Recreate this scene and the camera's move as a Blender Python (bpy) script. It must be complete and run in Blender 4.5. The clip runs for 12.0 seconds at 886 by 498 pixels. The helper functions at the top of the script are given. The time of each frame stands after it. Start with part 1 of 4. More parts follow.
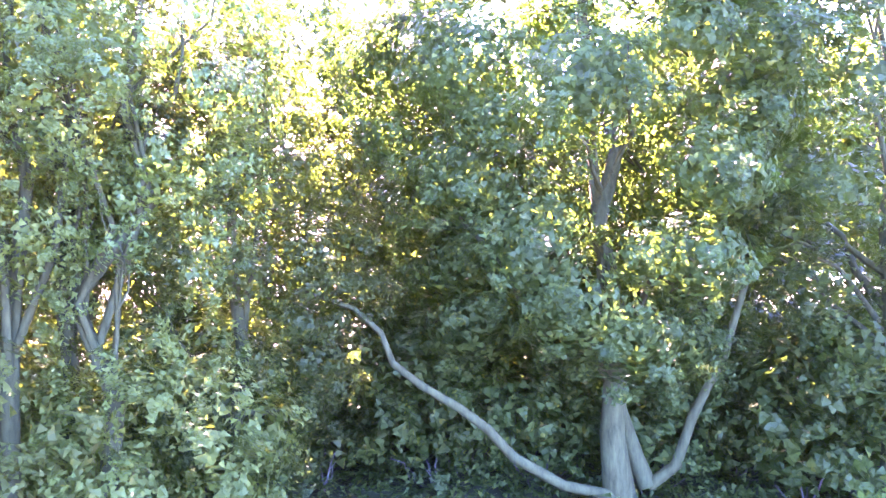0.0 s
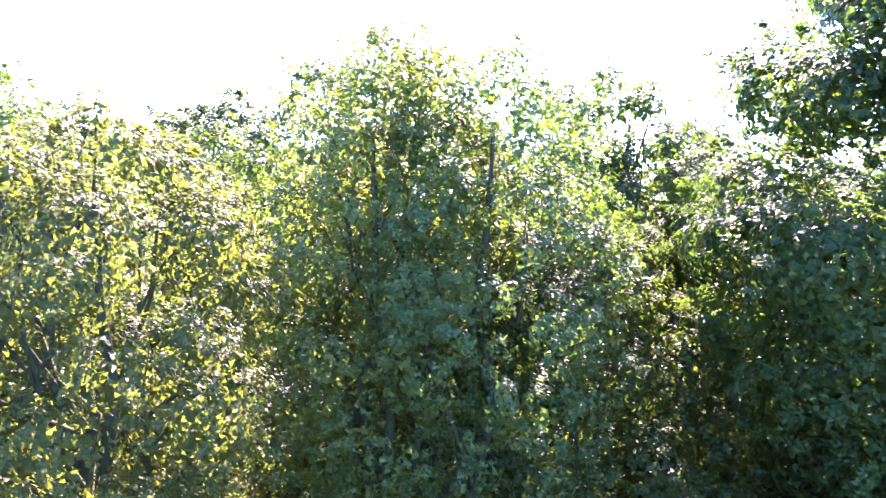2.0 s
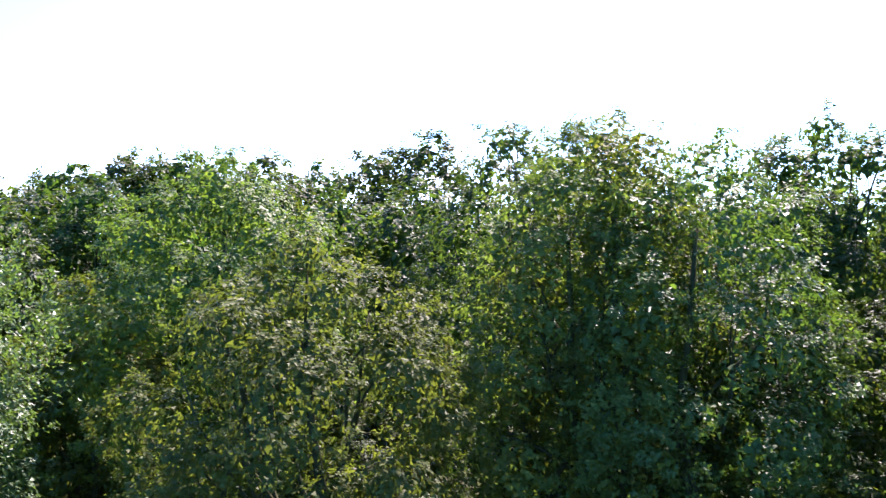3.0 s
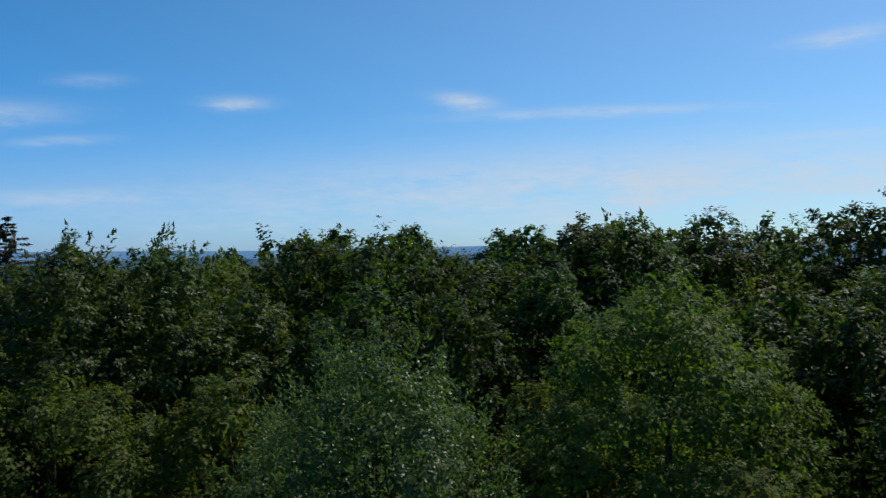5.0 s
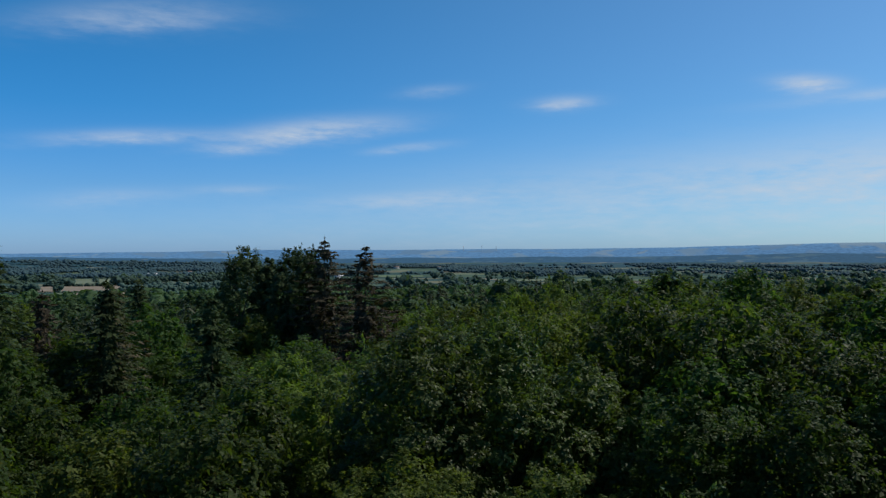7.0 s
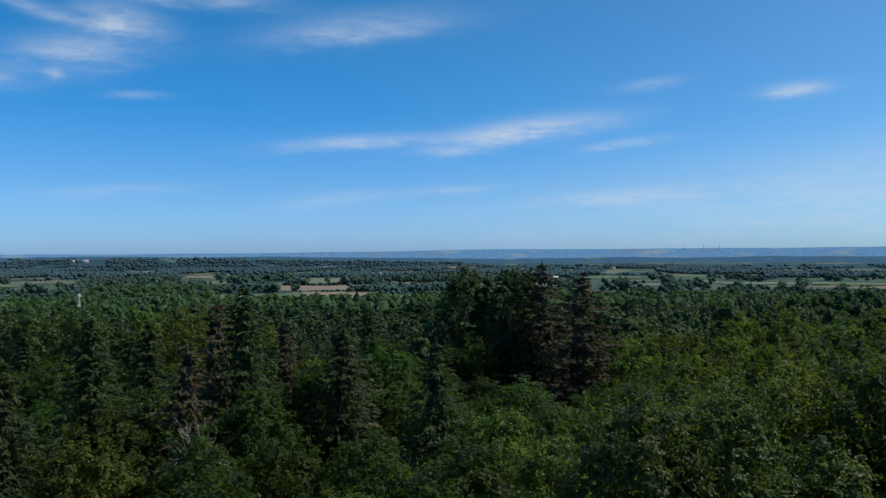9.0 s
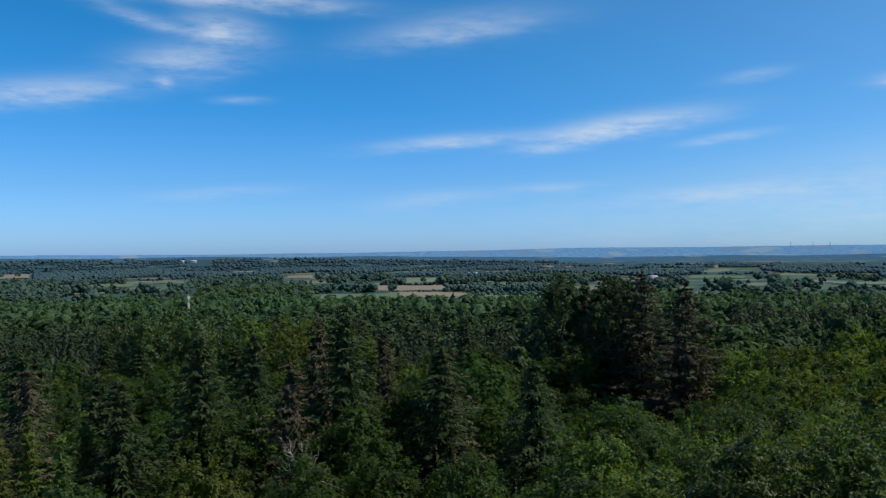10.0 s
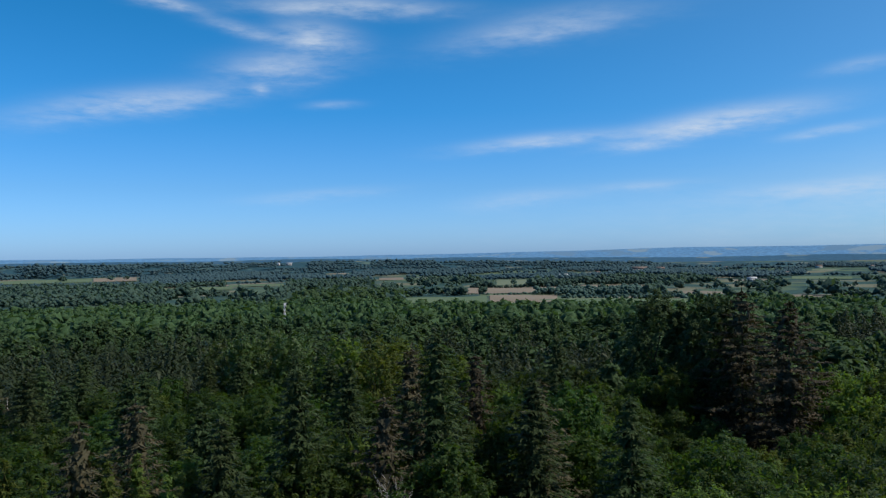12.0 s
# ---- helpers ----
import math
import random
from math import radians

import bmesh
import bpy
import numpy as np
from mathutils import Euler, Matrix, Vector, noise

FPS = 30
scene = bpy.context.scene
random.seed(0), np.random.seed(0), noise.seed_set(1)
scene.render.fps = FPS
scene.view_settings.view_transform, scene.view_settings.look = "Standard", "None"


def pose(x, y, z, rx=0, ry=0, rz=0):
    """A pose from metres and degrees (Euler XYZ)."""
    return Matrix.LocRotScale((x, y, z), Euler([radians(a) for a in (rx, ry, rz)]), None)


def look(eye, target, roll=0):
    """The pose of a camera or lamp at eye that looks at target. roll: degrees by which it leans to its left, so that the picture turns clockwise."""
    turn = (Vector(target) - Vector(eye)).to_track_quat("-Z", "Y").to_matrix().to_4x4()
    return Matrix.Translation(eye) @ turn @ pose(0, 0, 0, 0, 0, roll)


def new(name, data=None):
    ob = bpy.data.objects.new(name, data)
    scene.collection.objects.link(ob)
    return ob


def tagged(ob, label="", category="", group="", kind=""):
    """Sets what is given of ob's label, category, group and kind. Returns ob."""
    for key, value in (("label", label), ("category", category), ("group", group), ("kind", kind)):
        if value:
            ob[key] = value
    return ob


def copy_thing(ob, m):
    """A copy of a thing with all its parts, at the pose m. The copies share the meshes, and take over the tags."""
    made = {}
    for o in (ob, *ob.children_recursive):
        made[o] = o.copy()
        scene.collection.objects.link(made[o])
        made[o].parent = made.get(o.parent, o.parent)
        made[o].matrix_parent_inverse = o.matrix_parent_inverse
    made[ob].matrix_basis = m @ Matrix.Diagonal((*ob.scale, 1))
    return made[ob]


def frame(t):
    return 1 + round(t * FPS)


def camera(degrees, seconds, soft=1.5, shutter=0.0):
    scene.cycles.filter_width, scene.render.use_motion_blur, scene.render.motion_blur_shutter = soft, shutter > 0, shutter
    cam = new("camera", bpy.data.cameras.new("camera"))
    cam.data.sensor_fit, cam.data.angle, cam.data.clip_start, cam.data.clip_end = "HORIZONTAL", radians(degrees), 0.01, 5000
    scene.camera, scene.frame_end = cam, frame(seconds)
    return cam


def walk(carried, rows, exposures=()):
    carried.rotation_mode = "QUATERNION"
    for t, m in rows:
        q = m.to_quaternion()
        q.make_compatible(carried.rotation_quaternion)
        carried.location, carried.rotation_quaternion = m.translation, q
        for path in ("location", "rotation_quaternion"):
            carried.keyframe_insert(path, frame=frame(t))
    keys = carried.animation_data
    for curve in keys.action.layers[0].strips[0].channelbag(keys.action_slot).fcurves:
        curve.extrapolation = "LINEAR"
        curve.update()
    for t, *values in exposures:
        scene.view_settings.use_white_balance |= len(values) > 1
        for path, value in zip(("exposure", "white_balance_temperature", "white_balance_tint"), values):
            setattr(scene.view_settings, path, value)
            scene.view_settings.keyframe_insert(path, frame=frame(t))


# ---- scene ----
cam = camera(57.0, 12.0, soft=1.3, shutter=0.12)
PATH = [
    (0.0, pose(-0.00, 0.00, 9.00, 90.35, -0.12, 0.00)),
    (0.5, pose(-0.09, 0.16, 10.56, 90.73, 0.09, 5.66)),
    (1.0, pose(-0.15, 0.26, 12.08, 90.90, 0.18, 11.57)),
    (1.5, pose(-0.16, 0.30, 13.56, 90.80, 0.23, 17.08)),
    (2.0, pose(-0.12, 0.34, 15.06, 90.87, 0.29, 23.49)),
    (2.5, pose(-0.06, 0.38, 16.57, 91.06, 0.41, 30.55)),
    (3.0, pose(-0.04, 0.38, 18.00, 90.89, 0.44, 37.33)),
    (3.2, pose(-0.03, 0.37, 18.57, 90.86, 0.41, 40.24)),
    (4.8, pose(0.02, 0.32, 23.11, 90.47, 0.27, 64.60)),
    (5.0, pose(0.02, 0.31, 23.67, 90.46, 0.27, 67.73)),
    (5.5, pose(0.03, 0.28, 25.06, 90.43, 0.23, 73.90)),
    (6.0, pose(0.02, 0.17, 26.47, 90.41, 0.22, 79.97)),
    (6.5, pose(0.02, 0.08, 27.84, 90.36, 0.19, 84.87)),
    (7.0, pose(0.03, -0.02, 29.17, 90.33, 0.18, 90.33)),
    (9.0, pose(0.08, -0.59, 34.20, 90.27, 0.23, 105.30)),
    (9.5, pose(0.07, -0.70, 35.34, 90.22, 0.38, 109.55)),
    (10.0, pose(0.03, -0.79, 36.35, 90.21, 0.50, 111.98)),
    (10.5, pose(-0.02, -0.87, 37.29, 90.24, 0.63, 113.00)),
    (11.0, pose(-0.09, -0.94, 38.18, 90.25, 0.74, 114.87)),
    (11.5, pose(-0.16, -1.00, 39.05, 90.28, 0.80, 116.38)),
    (12.0, pose(-0.21, -1.07, 39.90, 90.31, 0.89, 118.28)),
]
EXPOSURES = [(0.0, 6.95, 7000, 100), (0.5, 6.7, 6850, 136), (1.0, 5.95, 6650, 116), (1.7, 5.05, 6450, 80), (2.5, 3.65, 6350, 52), (3.0, 2.6, 6350, 34), (3.2, 1.9, 6400, 20), (4.0, 0.95, 6550, 12),
             (4.8, 0.05, 6500, 10), (5.5, 0.0, 6500, 10), (7.0, -0.10, 6500, 10), (9.0, 0.06, 6500, 10), (10.5, 0.16, 6500, 10), (12.0, 0.12, 6500, 10)]
walk(cam, PATH, EXPOSURES)

# ---- light ----
SUN_HEADING, SUN_HEIGHT = 18.0, 50.0     # degrees left of +y, degrees above the horizon


def bearing(heading, dist, z=0.0):
    """A place by its heading (degrees left of +y) and distance from the start of the walk."""
    h = radians(heading)
    return Vector((-math.sin(h) * dist, math.cos(h) * dist, z))


sun_data = bpy.data.lights.new("sun", "SUN")
sun_data.energy, sun_data.angle, sun_data.color = 4.5, radians(0.5), (1.0, 0.93, 0.82)
sun = new("sun", sun_data)
up = Vector(bearing(SUN_HEADING, math.cos(radians(SUN_HEIGHT)), math.sin(radians(SUN_HEIGHT))))
sun.matrix_world = look(up * 100, (0, 0, 0))


class Nodes:
    """Short hand for building node trees."""

    def __init__(self, tree):
        self.tree = tree
        tree.nodes.clear()

    def add(self, kind, values=(), **props):
        n = self.tree.nodes.new("ShaderNode" + kind)
        for key, value in props.items():
            setattr(n, key, value)
        for slot, value in dict(values).items():
            if isinstance(value, bpy.types.NodeSocket):
                self.tree.links.new(value, n.inputs[slot])
            else:
                n.inputs[slot].default_value = value
        return n

    def math(self, op, a, b=0.0, clamp=False):
        return self.add("Math", {0: a, 1: b}, operation=op, use_clamp=clamp).outputs[0]

    def noise(self, vector, scale, detail=3.0, rough=0.5):
        return self.add("TexNoise", {"Vector": vector, "Scale": scale, "Detail": detail, "Roughness": rough}).outputs["Fac"]

    def ramp(self, fac, stops):
        n = self.add("ValToRGB", {"Fac": fac})
        els = n.color_ramp.elements
        while len(els) < len(stops):
            els.new(0.5)
        for e, (p, col) in zip(els, stops):
            e.position, e.color = p, (*col, 1)
        return n.outputs["Color"]

    def mix(self, fac, a, b, blend="MIX"):
        return self.add("Mix", {0: fac, 6: a, 7: b}, data_type="RGBA", blend_type=blend).outputs[2]


world = bpy.data.worlds.new("world")
scene.world = world
world.use_nodes = True
w = Nodes(world.node_tree)
sky = w.add("TexSky", sky_type="NISHITA", sun_disc=False, sun_elevation=radians(SUN_HEIGHT), sun_rotation=radians(-SUN_HEADING),
            altitude=100, air_density=1.0, dust_density=0.6, ozone_density=3.0)
coords = w.add("TexCoord").outputs["Generated"]
height = w.add("SeparateXYZ", {0: coords}).outputs[2]
grade = w.ramp(height, [(0.0, (0.285, 0.49, 0.93)), (0.08, (0.197, 0.410, 0.70)), (0.17, (0.093, 0.385, 0.64)), (0.30, (0.052, 0.375, 0.575)), (0.7, (0.12, 0.37, 0.55))])
toward = w.add("VectorMath", {0: coords, 1: up}, operation="DOT_PRODUCT").outputs["Value"]
glare = w.add("MapRange", {0: toward, 1: -0.06, 2: 0.96, 3: 0.0, 4: 1.0}, interpolation_type="SMOOTHSTEP").outputs[0]
grade = w.mix(glare, grade, (0.33, 0.47, 0.57, 1))
tint = w.mix(1.0, w.mix(1.0, sky.outputs["Color"], grade, "MULTIPLY"), (2.46, 2.46, 2.46, 1), "MULTIPLY")
cover = []
fine = w.noise(w.add("Mapping", {"Vector": coords, "Scale": (1, 1, 4.5)}).outputs[0], 30.0, 7.0, 0.64)
broad = w.noise(w.add("Mapping", {"Vector": coords, "Scale": (1, 1, 5.0)}).outputs[0], 9.0, 4.0, 0.55)
grain = w.math("ADD", w.math("MULTIPLY", fine, 0.6), w.math("MULTIPLY", broad, 0.68))
warp = w.math("ADD", w.math("MULTIPLY", w.math("SUBTRACT", broad, 0.5), 2.0), w.math("MULTIPLY", w.math("SUBTRACT", fine, 0.5), 1.2))


def wisp(head, high, half, thick, slope, strength):
    """A wisp of high cloud: heading, height, half length and half thickness in degrees, slope, strength."""
    turned = w.add("VectorRotate", {"Vector": coords, "Angle": radians(-head)}, rotation_type="Z_AXIS").outputs[0]
    turned = w.add("VectorRotate", {"Vector": turned, "Angle": radians(-high)}, rotation_type="X_AXIS").outputs[0]
    turned = w.add("VectorRotate", {"Vector": turned, "Angle": radians(slope)}, rotation_type="Y_AXIS").outputs[0]
    xyz = w.add("SeparateXYZ", {0: turned}).outputs
    across = w.math("MULTIPLY", xyz[0], 1 / math.sin(radians(half)))
    upward = w.math("ADD", w.math("MULTIPLY", xyz[2], 1 / math.sin(radians(thick))), w.math("MULTIPLY", warp, 0.6))
    far = w.math("ADD", w.math("MULTIPLY", across, across), w.math("MULTIPLY", upward, upward))
    soft = w.math("POWER", 2.718, w.math("MULTIPLY", far, -1.0))
    soft = w.math("MULTIPLY", soft, w.math("GREATER_THAN", xyz[1], 0.0))
    cover.append(w.math("MULTIPLY", soft, strength))


wisp(66.2, 10.75, 1.90, 0.45, -6, 1.20)
wisp(57.1, 9.80, 7.93, 0.35, 0, 0.80)
wisp(41.3, 13.52, 2.97, 0.45, 3, 0.80)
wisp(81.9, 10.29, 1.98, 0.45, 2, 0.90)
wisp(42.2, 7.53, 3.57, 0.25, 0, 0.35)
wisp(54.0, 5.0, 30.0, 2.6, 1, 1.15)
wisp(138.8, 10.13, 5.95, 0.84, 9, 0.85)
wisp(129.6, 12.84, 3.37, 0.94, 4, 0.75)
wisp(126.9, 14.83, 2.58, 0.99, -6, 0.90)
wisp(124.9, 16.91, 5.95, 0.55, 0, 0.85)
wisp(132.0, 15.16, 2.38, 0.40, -14, 0.60)
wisp(136.9, 16.52, 1.98, 0.35, -6, 0.90)
wisp(111.1, 15.42, 5.95, 1.0, 7, 0.5)
wisp(111.6, 7.69, 4.76, 0.45, 4, 0.75)
wisp(99.9, 8.43, 5.55, 0.74, 7, 1.10)
wisp(104.7, 7.04, 1.98, 0.30, 3, 0.60)
wisp(92.8, 7.38, 2.58, 0.30, 6, 0.60)
wisp(127.0, 4.12, 4.36, 0.40, 4, 0.40)
wisp(112.6, 3.73, 3.57, 0.55, 4, 0.40)
wisp(104.7, 4.37, 2.97, 0.35, 2, 0.40)
wisp(125.8, 10.38, 1.59, 0.25, 2, 0.40)
wisp(91.2, 11.26, 1.98, 0.40, 6, 0.40)
wisp(130.8, 11.32, 0.56, 0.40, 0, 0.70)
wisp(92.5, 3.85, 5.95, 0.50, 3, 0.50)
total = cover[0]
for one in cover[1:]:
    total = w.math("ADD", total, one)
lumps = w.math("MULTIPLY", w.math("SUBTRACT", grain, 0.33), 1.8, True)
cloudy = w.mix(w.math("MULTIPLY", total, lumps, True), tint, (7.0, 8.0, 9.3, 1))
back = w.add("Background", {"Color": cloudy, "Strength": 0.080})
w.tree.links.new(back.outputs[0], w.add("OutputWorld").inputs[0])


# ---- materials ----
def material(name):
    m = bpy.data.materials.new(name)
    m.use_nodes = True
    return m, Nodes(m.node_tree)


def finish(n, shader):
    n.tree.links.new(shader, n.add("OutputMaterial").inputs["Surface"])


def leaf_material(name, dark, light, through_light=0.46, rough=0.52, yellow=(0.16, 0.15, 0.02), gloss=0.10, patch=0.55, cell=0.16, uneven=0.8, speck=0.3):
    """Two-sided sprays of leaves: tint and tilt vary leaf by leaf, clump by clump and tree by tree; light shines through."""
    m, n = material(name)
    island = n.add("NewGeometry").outputs["Random Per Island"]
    tree = n.add("ObjectInfo").outputs["Random"]
    place = n.add("TexCoord").outputs["Object"]
    clump = n.noise(place, patch, 3.0)
    single = n.add("TexVoronoi", {"Vector": place, "Scale": 1 / cell}).outputs["Color"]
    leaf = n.add("SeparateXYZ", {0: single}).outputs[0]
    own = n.math("ADD", n.math("MULTIPLY", island, speck), n.math("MULTIPLY", leaf, speck))
    col = n.mix(n.math("ADD", own, n.math("MULTIPLY", n.math("SUBTRACT", clump, 0.28), 1.1), True), (*dark, 1), (*light, 1))
    col = n.mix(n.math("MULTIPLY", n.math("GREATER_THAN", leaf, 0.96), 0.4), col, (*yellow, 1))
    hsv = n.add("HueSaturation", {"Hue": n.math("ADD", n.math("MULTIPLY", tree, 0.04), 0.48), "Saturation": 1.0,
                                  "Value": n.math("ADD", n.math("MULTIPLY", tree, 0.5), 0.75), "Color": col}).outputs[0]
    tilt = n.add("VectorMath", {0: single, 1: (0.5, 0.5, 0.5)}, operation="SUBTRACT").outputs[0]
    tilt = n.add("VectorMath", {0: tilt, "Scale": uneven}, operation="SCALE").outputs[0]
    tilt = n.add("VectorMath", {0: n.add("NewGeometry").outputs["Normal"], 1: tilt}, operation="ADD").outputs[0]
    tilt = n.add("VectorMath", {0: tilt}, operation="NORMALIZE").outputs[0]
    p = n.add("BsdfPrincipled", {"Base Color": hsv, "Roughness": rough, "Specular IOR Level": gloss, "Normal": tilt})
    shine = n.add("BsdfTranslucent", {"Color": n.mix(1.0, hsv, (1.9, 2.0, 0.78, 1), "MULTIPLY"), "Normal": tilt})
    finish(n, n.add("MixShader", {0: through_light, 1: p.outputs[0], 2: shine.outputs[0]}).outputs[0])
    return m


def bark_material(name, dark, light, scale=6.0):
    m, n = material(name)
    place = n.add("TexCoord").outputs["Object"]
    ridged = n.noise(n.add("Mapping", {"Vector": place, "Scale": (1, 1, 0.2)}).outputs[0], scale, 5.0, 0.65)
    moss = n.noise(place, 0.9, 3.0)
    col = n.ramp(ridged, [(0.3, dark), (0.7, light)])
    col = n.mix(n.math("MULTIPLY", n.math("SUBTRACT", moss, 0.5, True), 1.6), col, (0.05, 0.07, 0.025, 1))
    bump = n.add("Bump", {"Height": ridged, "Strength": 0.6, "Distance": 0.03}).outputs[0]
    finish(n, n.add("BsdfPrincipled", {"Base Color": col, "Roughness": 0.9, "Specular IOR Level": 0.1, "Normal": bump}).outputs[0])
    return m


def ground_material(name, a, b, c, scale):
    m, n = material(name)
    place = n.add("TexCoord").outputs["Object"]
    big, small = n.noise(place, scale, 4.0), n.noise(place, scale * 14, 4.0)
    col = n.mix(n.math("MULTIPLY", n.math("SUBTRACT", big, 0.35), 3.0, True), (*a, 1), (*b, 1))
    col = n.mix(n.math("MULTIPLY", n.math("SUBTRACT", small, 0.4), 2.5, True), col, (*c, 1))
    finish(n, n.add("BsdfPrincipled", {"Base Color": col, "Roughness": 0.95, "Specular IOR Level": 0.1}).outputs[0])
    return m


OAK = leaf_material("oak_leaves", (0.013, 0.032, 0.008), (0.050, 0.083, 0.019), rough=0.52, gloss=0.14)
LIME = leaf_material("pale_leaves", (0.030, 0.058, 0.012), (0.108, 0.140, 0.031), 0.40, 0.54, (0.16, 0.15, 0.025), 0.11)
YELLOWED = leaf_material("yellowed_leaves", (0.034, 0.058, 0.015), (0.106, 0.142, 0.034), 0.42, 0.56, (0.15, 0.15, 0.03), 0.08)
BEECH = leaf_material("beech_leaves", (0.019, 0.042, 0.010), (0.074, 0.108, 0.024), 0.38, 0.50, (0.15, 0.14, 0.025), 0.22)
WILLOW = leaf_material("silvery_leaves", (0.026, 0.048, 0.013), (0.080, 0.112, 0.036), 0.36, 0.42, (0.14, 0.16, 0.07), 0.26)
SPRUCE = leaf_material("spruce_needles", (0.015, 0.031, 0.012), (0.056, 0.080, 0.031), 0.22, 0.65, (0.07, 0.065, 0.028), 0.10, uneven=0.5)
BROWN = leaf_material("browned_needles", (0.022, 0.027, 0.014), (0.072, 0.056, 0.034), 0.15, 0.7, (0.11, 0.062, 0.034), 0.15, uneven=0.4)
FAR_OAK = leaf_material("far_leaves", (0.017, 0.039, 0.017), (0.072, 0.114, 0.046), 0.25, 0.65, (0.08, 0.11, 0.04), 0.08, 0.035, 0.7, 0.75, 0.20)
FAR_SPRUCE = leaf_material("far_needles", (0.014, 0.028, 0.013), (0.036, 0.056, 0.022), 0.15, 0.6, (0.05, 0.05, 0.025), 0.15, 0.08, 0.40, 0.3)
# valley trees: leaf greens made paler and bluer to carry the haze
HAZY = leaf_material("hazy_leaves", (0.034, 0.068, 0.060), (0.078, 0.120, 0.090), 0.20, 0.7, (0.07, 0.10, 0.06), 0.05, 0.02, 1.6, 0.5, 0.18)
# farther woods: more haze painted into the leaf colour, so still bluer
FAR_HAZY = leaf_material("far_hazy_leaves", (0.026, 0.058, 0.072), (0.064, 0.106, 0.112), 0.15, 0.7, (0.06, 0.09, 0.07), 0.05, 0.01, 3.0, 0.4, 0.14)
BARK = bark_material("grey_bark", (0.020, 0.022, 0.008), (0.062, 0.066, 0.024))
DARK_BARK = bark_material("dark_bark", (0.03, 0.025, 0.02), (0.10, 0.08, 0.06))
PALE_BARK = bark_material("pale_bark", (0.16, 0.15, 0.14), (0.42, 0.40, 0.37))
FLOOR = ground_material("forest_floor", (0.020, 0.028, 0.010), (0.035, 0.045, 0.015), (0.05, 0.04, 0.022), 0.03)
GRASS = ground_material("grass_field", (0.075, 0.115, 0.065), (0.100, 0.135, 0.078), (0.085, 0.115, 0.062), 0.012)
PALE_GRASS = ground_material("pale_field", (0.10, 0.13, 0.085), (0.13, 0.155, 0.10), (0.11, 0.13, 0.08), 0.012)
STUBBLE = ground_material("stubble_field", (0.155, 0.130, 0.098), (0.20, 0.165, 0.125), (0.16, 0.14, 0.105), 0.012)


def country_material(name, field_size, colours, wood, wooded=0.45):
    """Far farmland: fields of several crops, each with its own tint, and ragged woods between."""
    m, n = material(name)
    place = n.add("TexCoord").outputs["Object"]
    shift = n.add("VectorMath", {0: n.add("TexNoise", {"Vector": place, "Scale": 1.2 / field_size}).outputs["Color"], "Scale": field_size * 0.5}, operation="SCALE").outputs[0]
    bent_place = n.add("VectorMath", {0: place, 1: shift}, operation="ADD").outputs[0]
    cells = n.add("TexVoronoi", {"Vector": bent_place, "Scale": 1 / field_size}).outputs["Color"]
    crop = n.add("SeparateXYZ", {0: cells}).outputs
    steps = [(i / len(colours), c) for i, c in enumerate(colours)]
    ramp = n.ramp(crop[0], steps)
    ramp.node.color_ramp.interpolation = "CONSTANT"
    trees = n.math("MULTIPLY", n.math("SUBTRACT", n.noise(place, 0.045, 3.0, 0.7), 0.3), 2.5, True)
    groves = n.math("ADD", n.noise(place, 1.3 / field_size, 4.0), n.math("MULTIPLY", crop[1], 0.25))
    col = n.mix(n.math("MULTIPLY", n.math("SUBTRACT", groves, 1.0 - wooded), 14.0, True), ramp, n.mix(trees, (*wood, 1), (*[c * 1.7 for c in wood], 1)))
    finish(n, n.add("BsdfPrincipled", {"Base Color": col, "Roughness": 0.95, "Specular IOR Level": 0.05}).outputs[0])
    return m


# valley colours include a slight blue haze tint, strongest in the woods
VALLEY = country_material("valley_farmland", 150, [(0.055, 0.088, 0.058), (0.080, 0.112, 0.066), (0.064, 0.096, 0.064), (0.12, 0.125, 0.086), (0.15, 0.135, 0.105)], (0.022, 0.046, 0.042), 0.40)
# haze is mixed into the hills' field and wood colours, bluer with distance
HAZED_HILL_NEAR = country_material("near_hill_hazed", 90, [(0.046, 0.088, 0.088), (0.078, 0.120, 0.100), (0.052, 0.094, 0.092), (0.115, 0.130, 0.105)], (0.018, 0.045, 0.056), 0.54)
HAZED_HILL_MID = country_material("middle_hill_hazed", 120, [(0.056, 0.110, 0.146), (0.090, 0.140, 0.158), (0.062, 0.116, 0.150), (0.125, 0.160, 0.165)], (0.024, 0.062, 0.100), 0.55)
# the far range has its distance haze painted in as pale blue
HAZED_HILL_FAR = country_material("far_hill_hazed", 190, [(0.095, 0.180, 0.270), (0.120, 0.205, 0.282), (0.100, 0.185, 0.275), (0.145, 0.222, 0.285)], (0.062, 0.140, 0.235), 0.5)


# ---- shapes ----
def smooth(a, b, v):
    v = min(max((v - a) / (b - a), 0.0), 1.0)
    return v * v * (3 - 2 * v)


def land(x, y):
    """The ground's height: a wooded rise that falls to a broad valley."""
    r = math.hypot(x, y)
    z = -6.0 * smooth(60, 200, r) - 14.0 * smooth(180, 700, r)
    z += 1.2 * noise.noise(Vector((x / 60, y / 60, 0.3))) * smooth(20, 60, r)
    z += 1.5 * noise.noise(Vector((x / 500, y / 500, 3.1))) * smooth(200, 900, r)
    return z + 12 * smooth(1800, 4300, r)


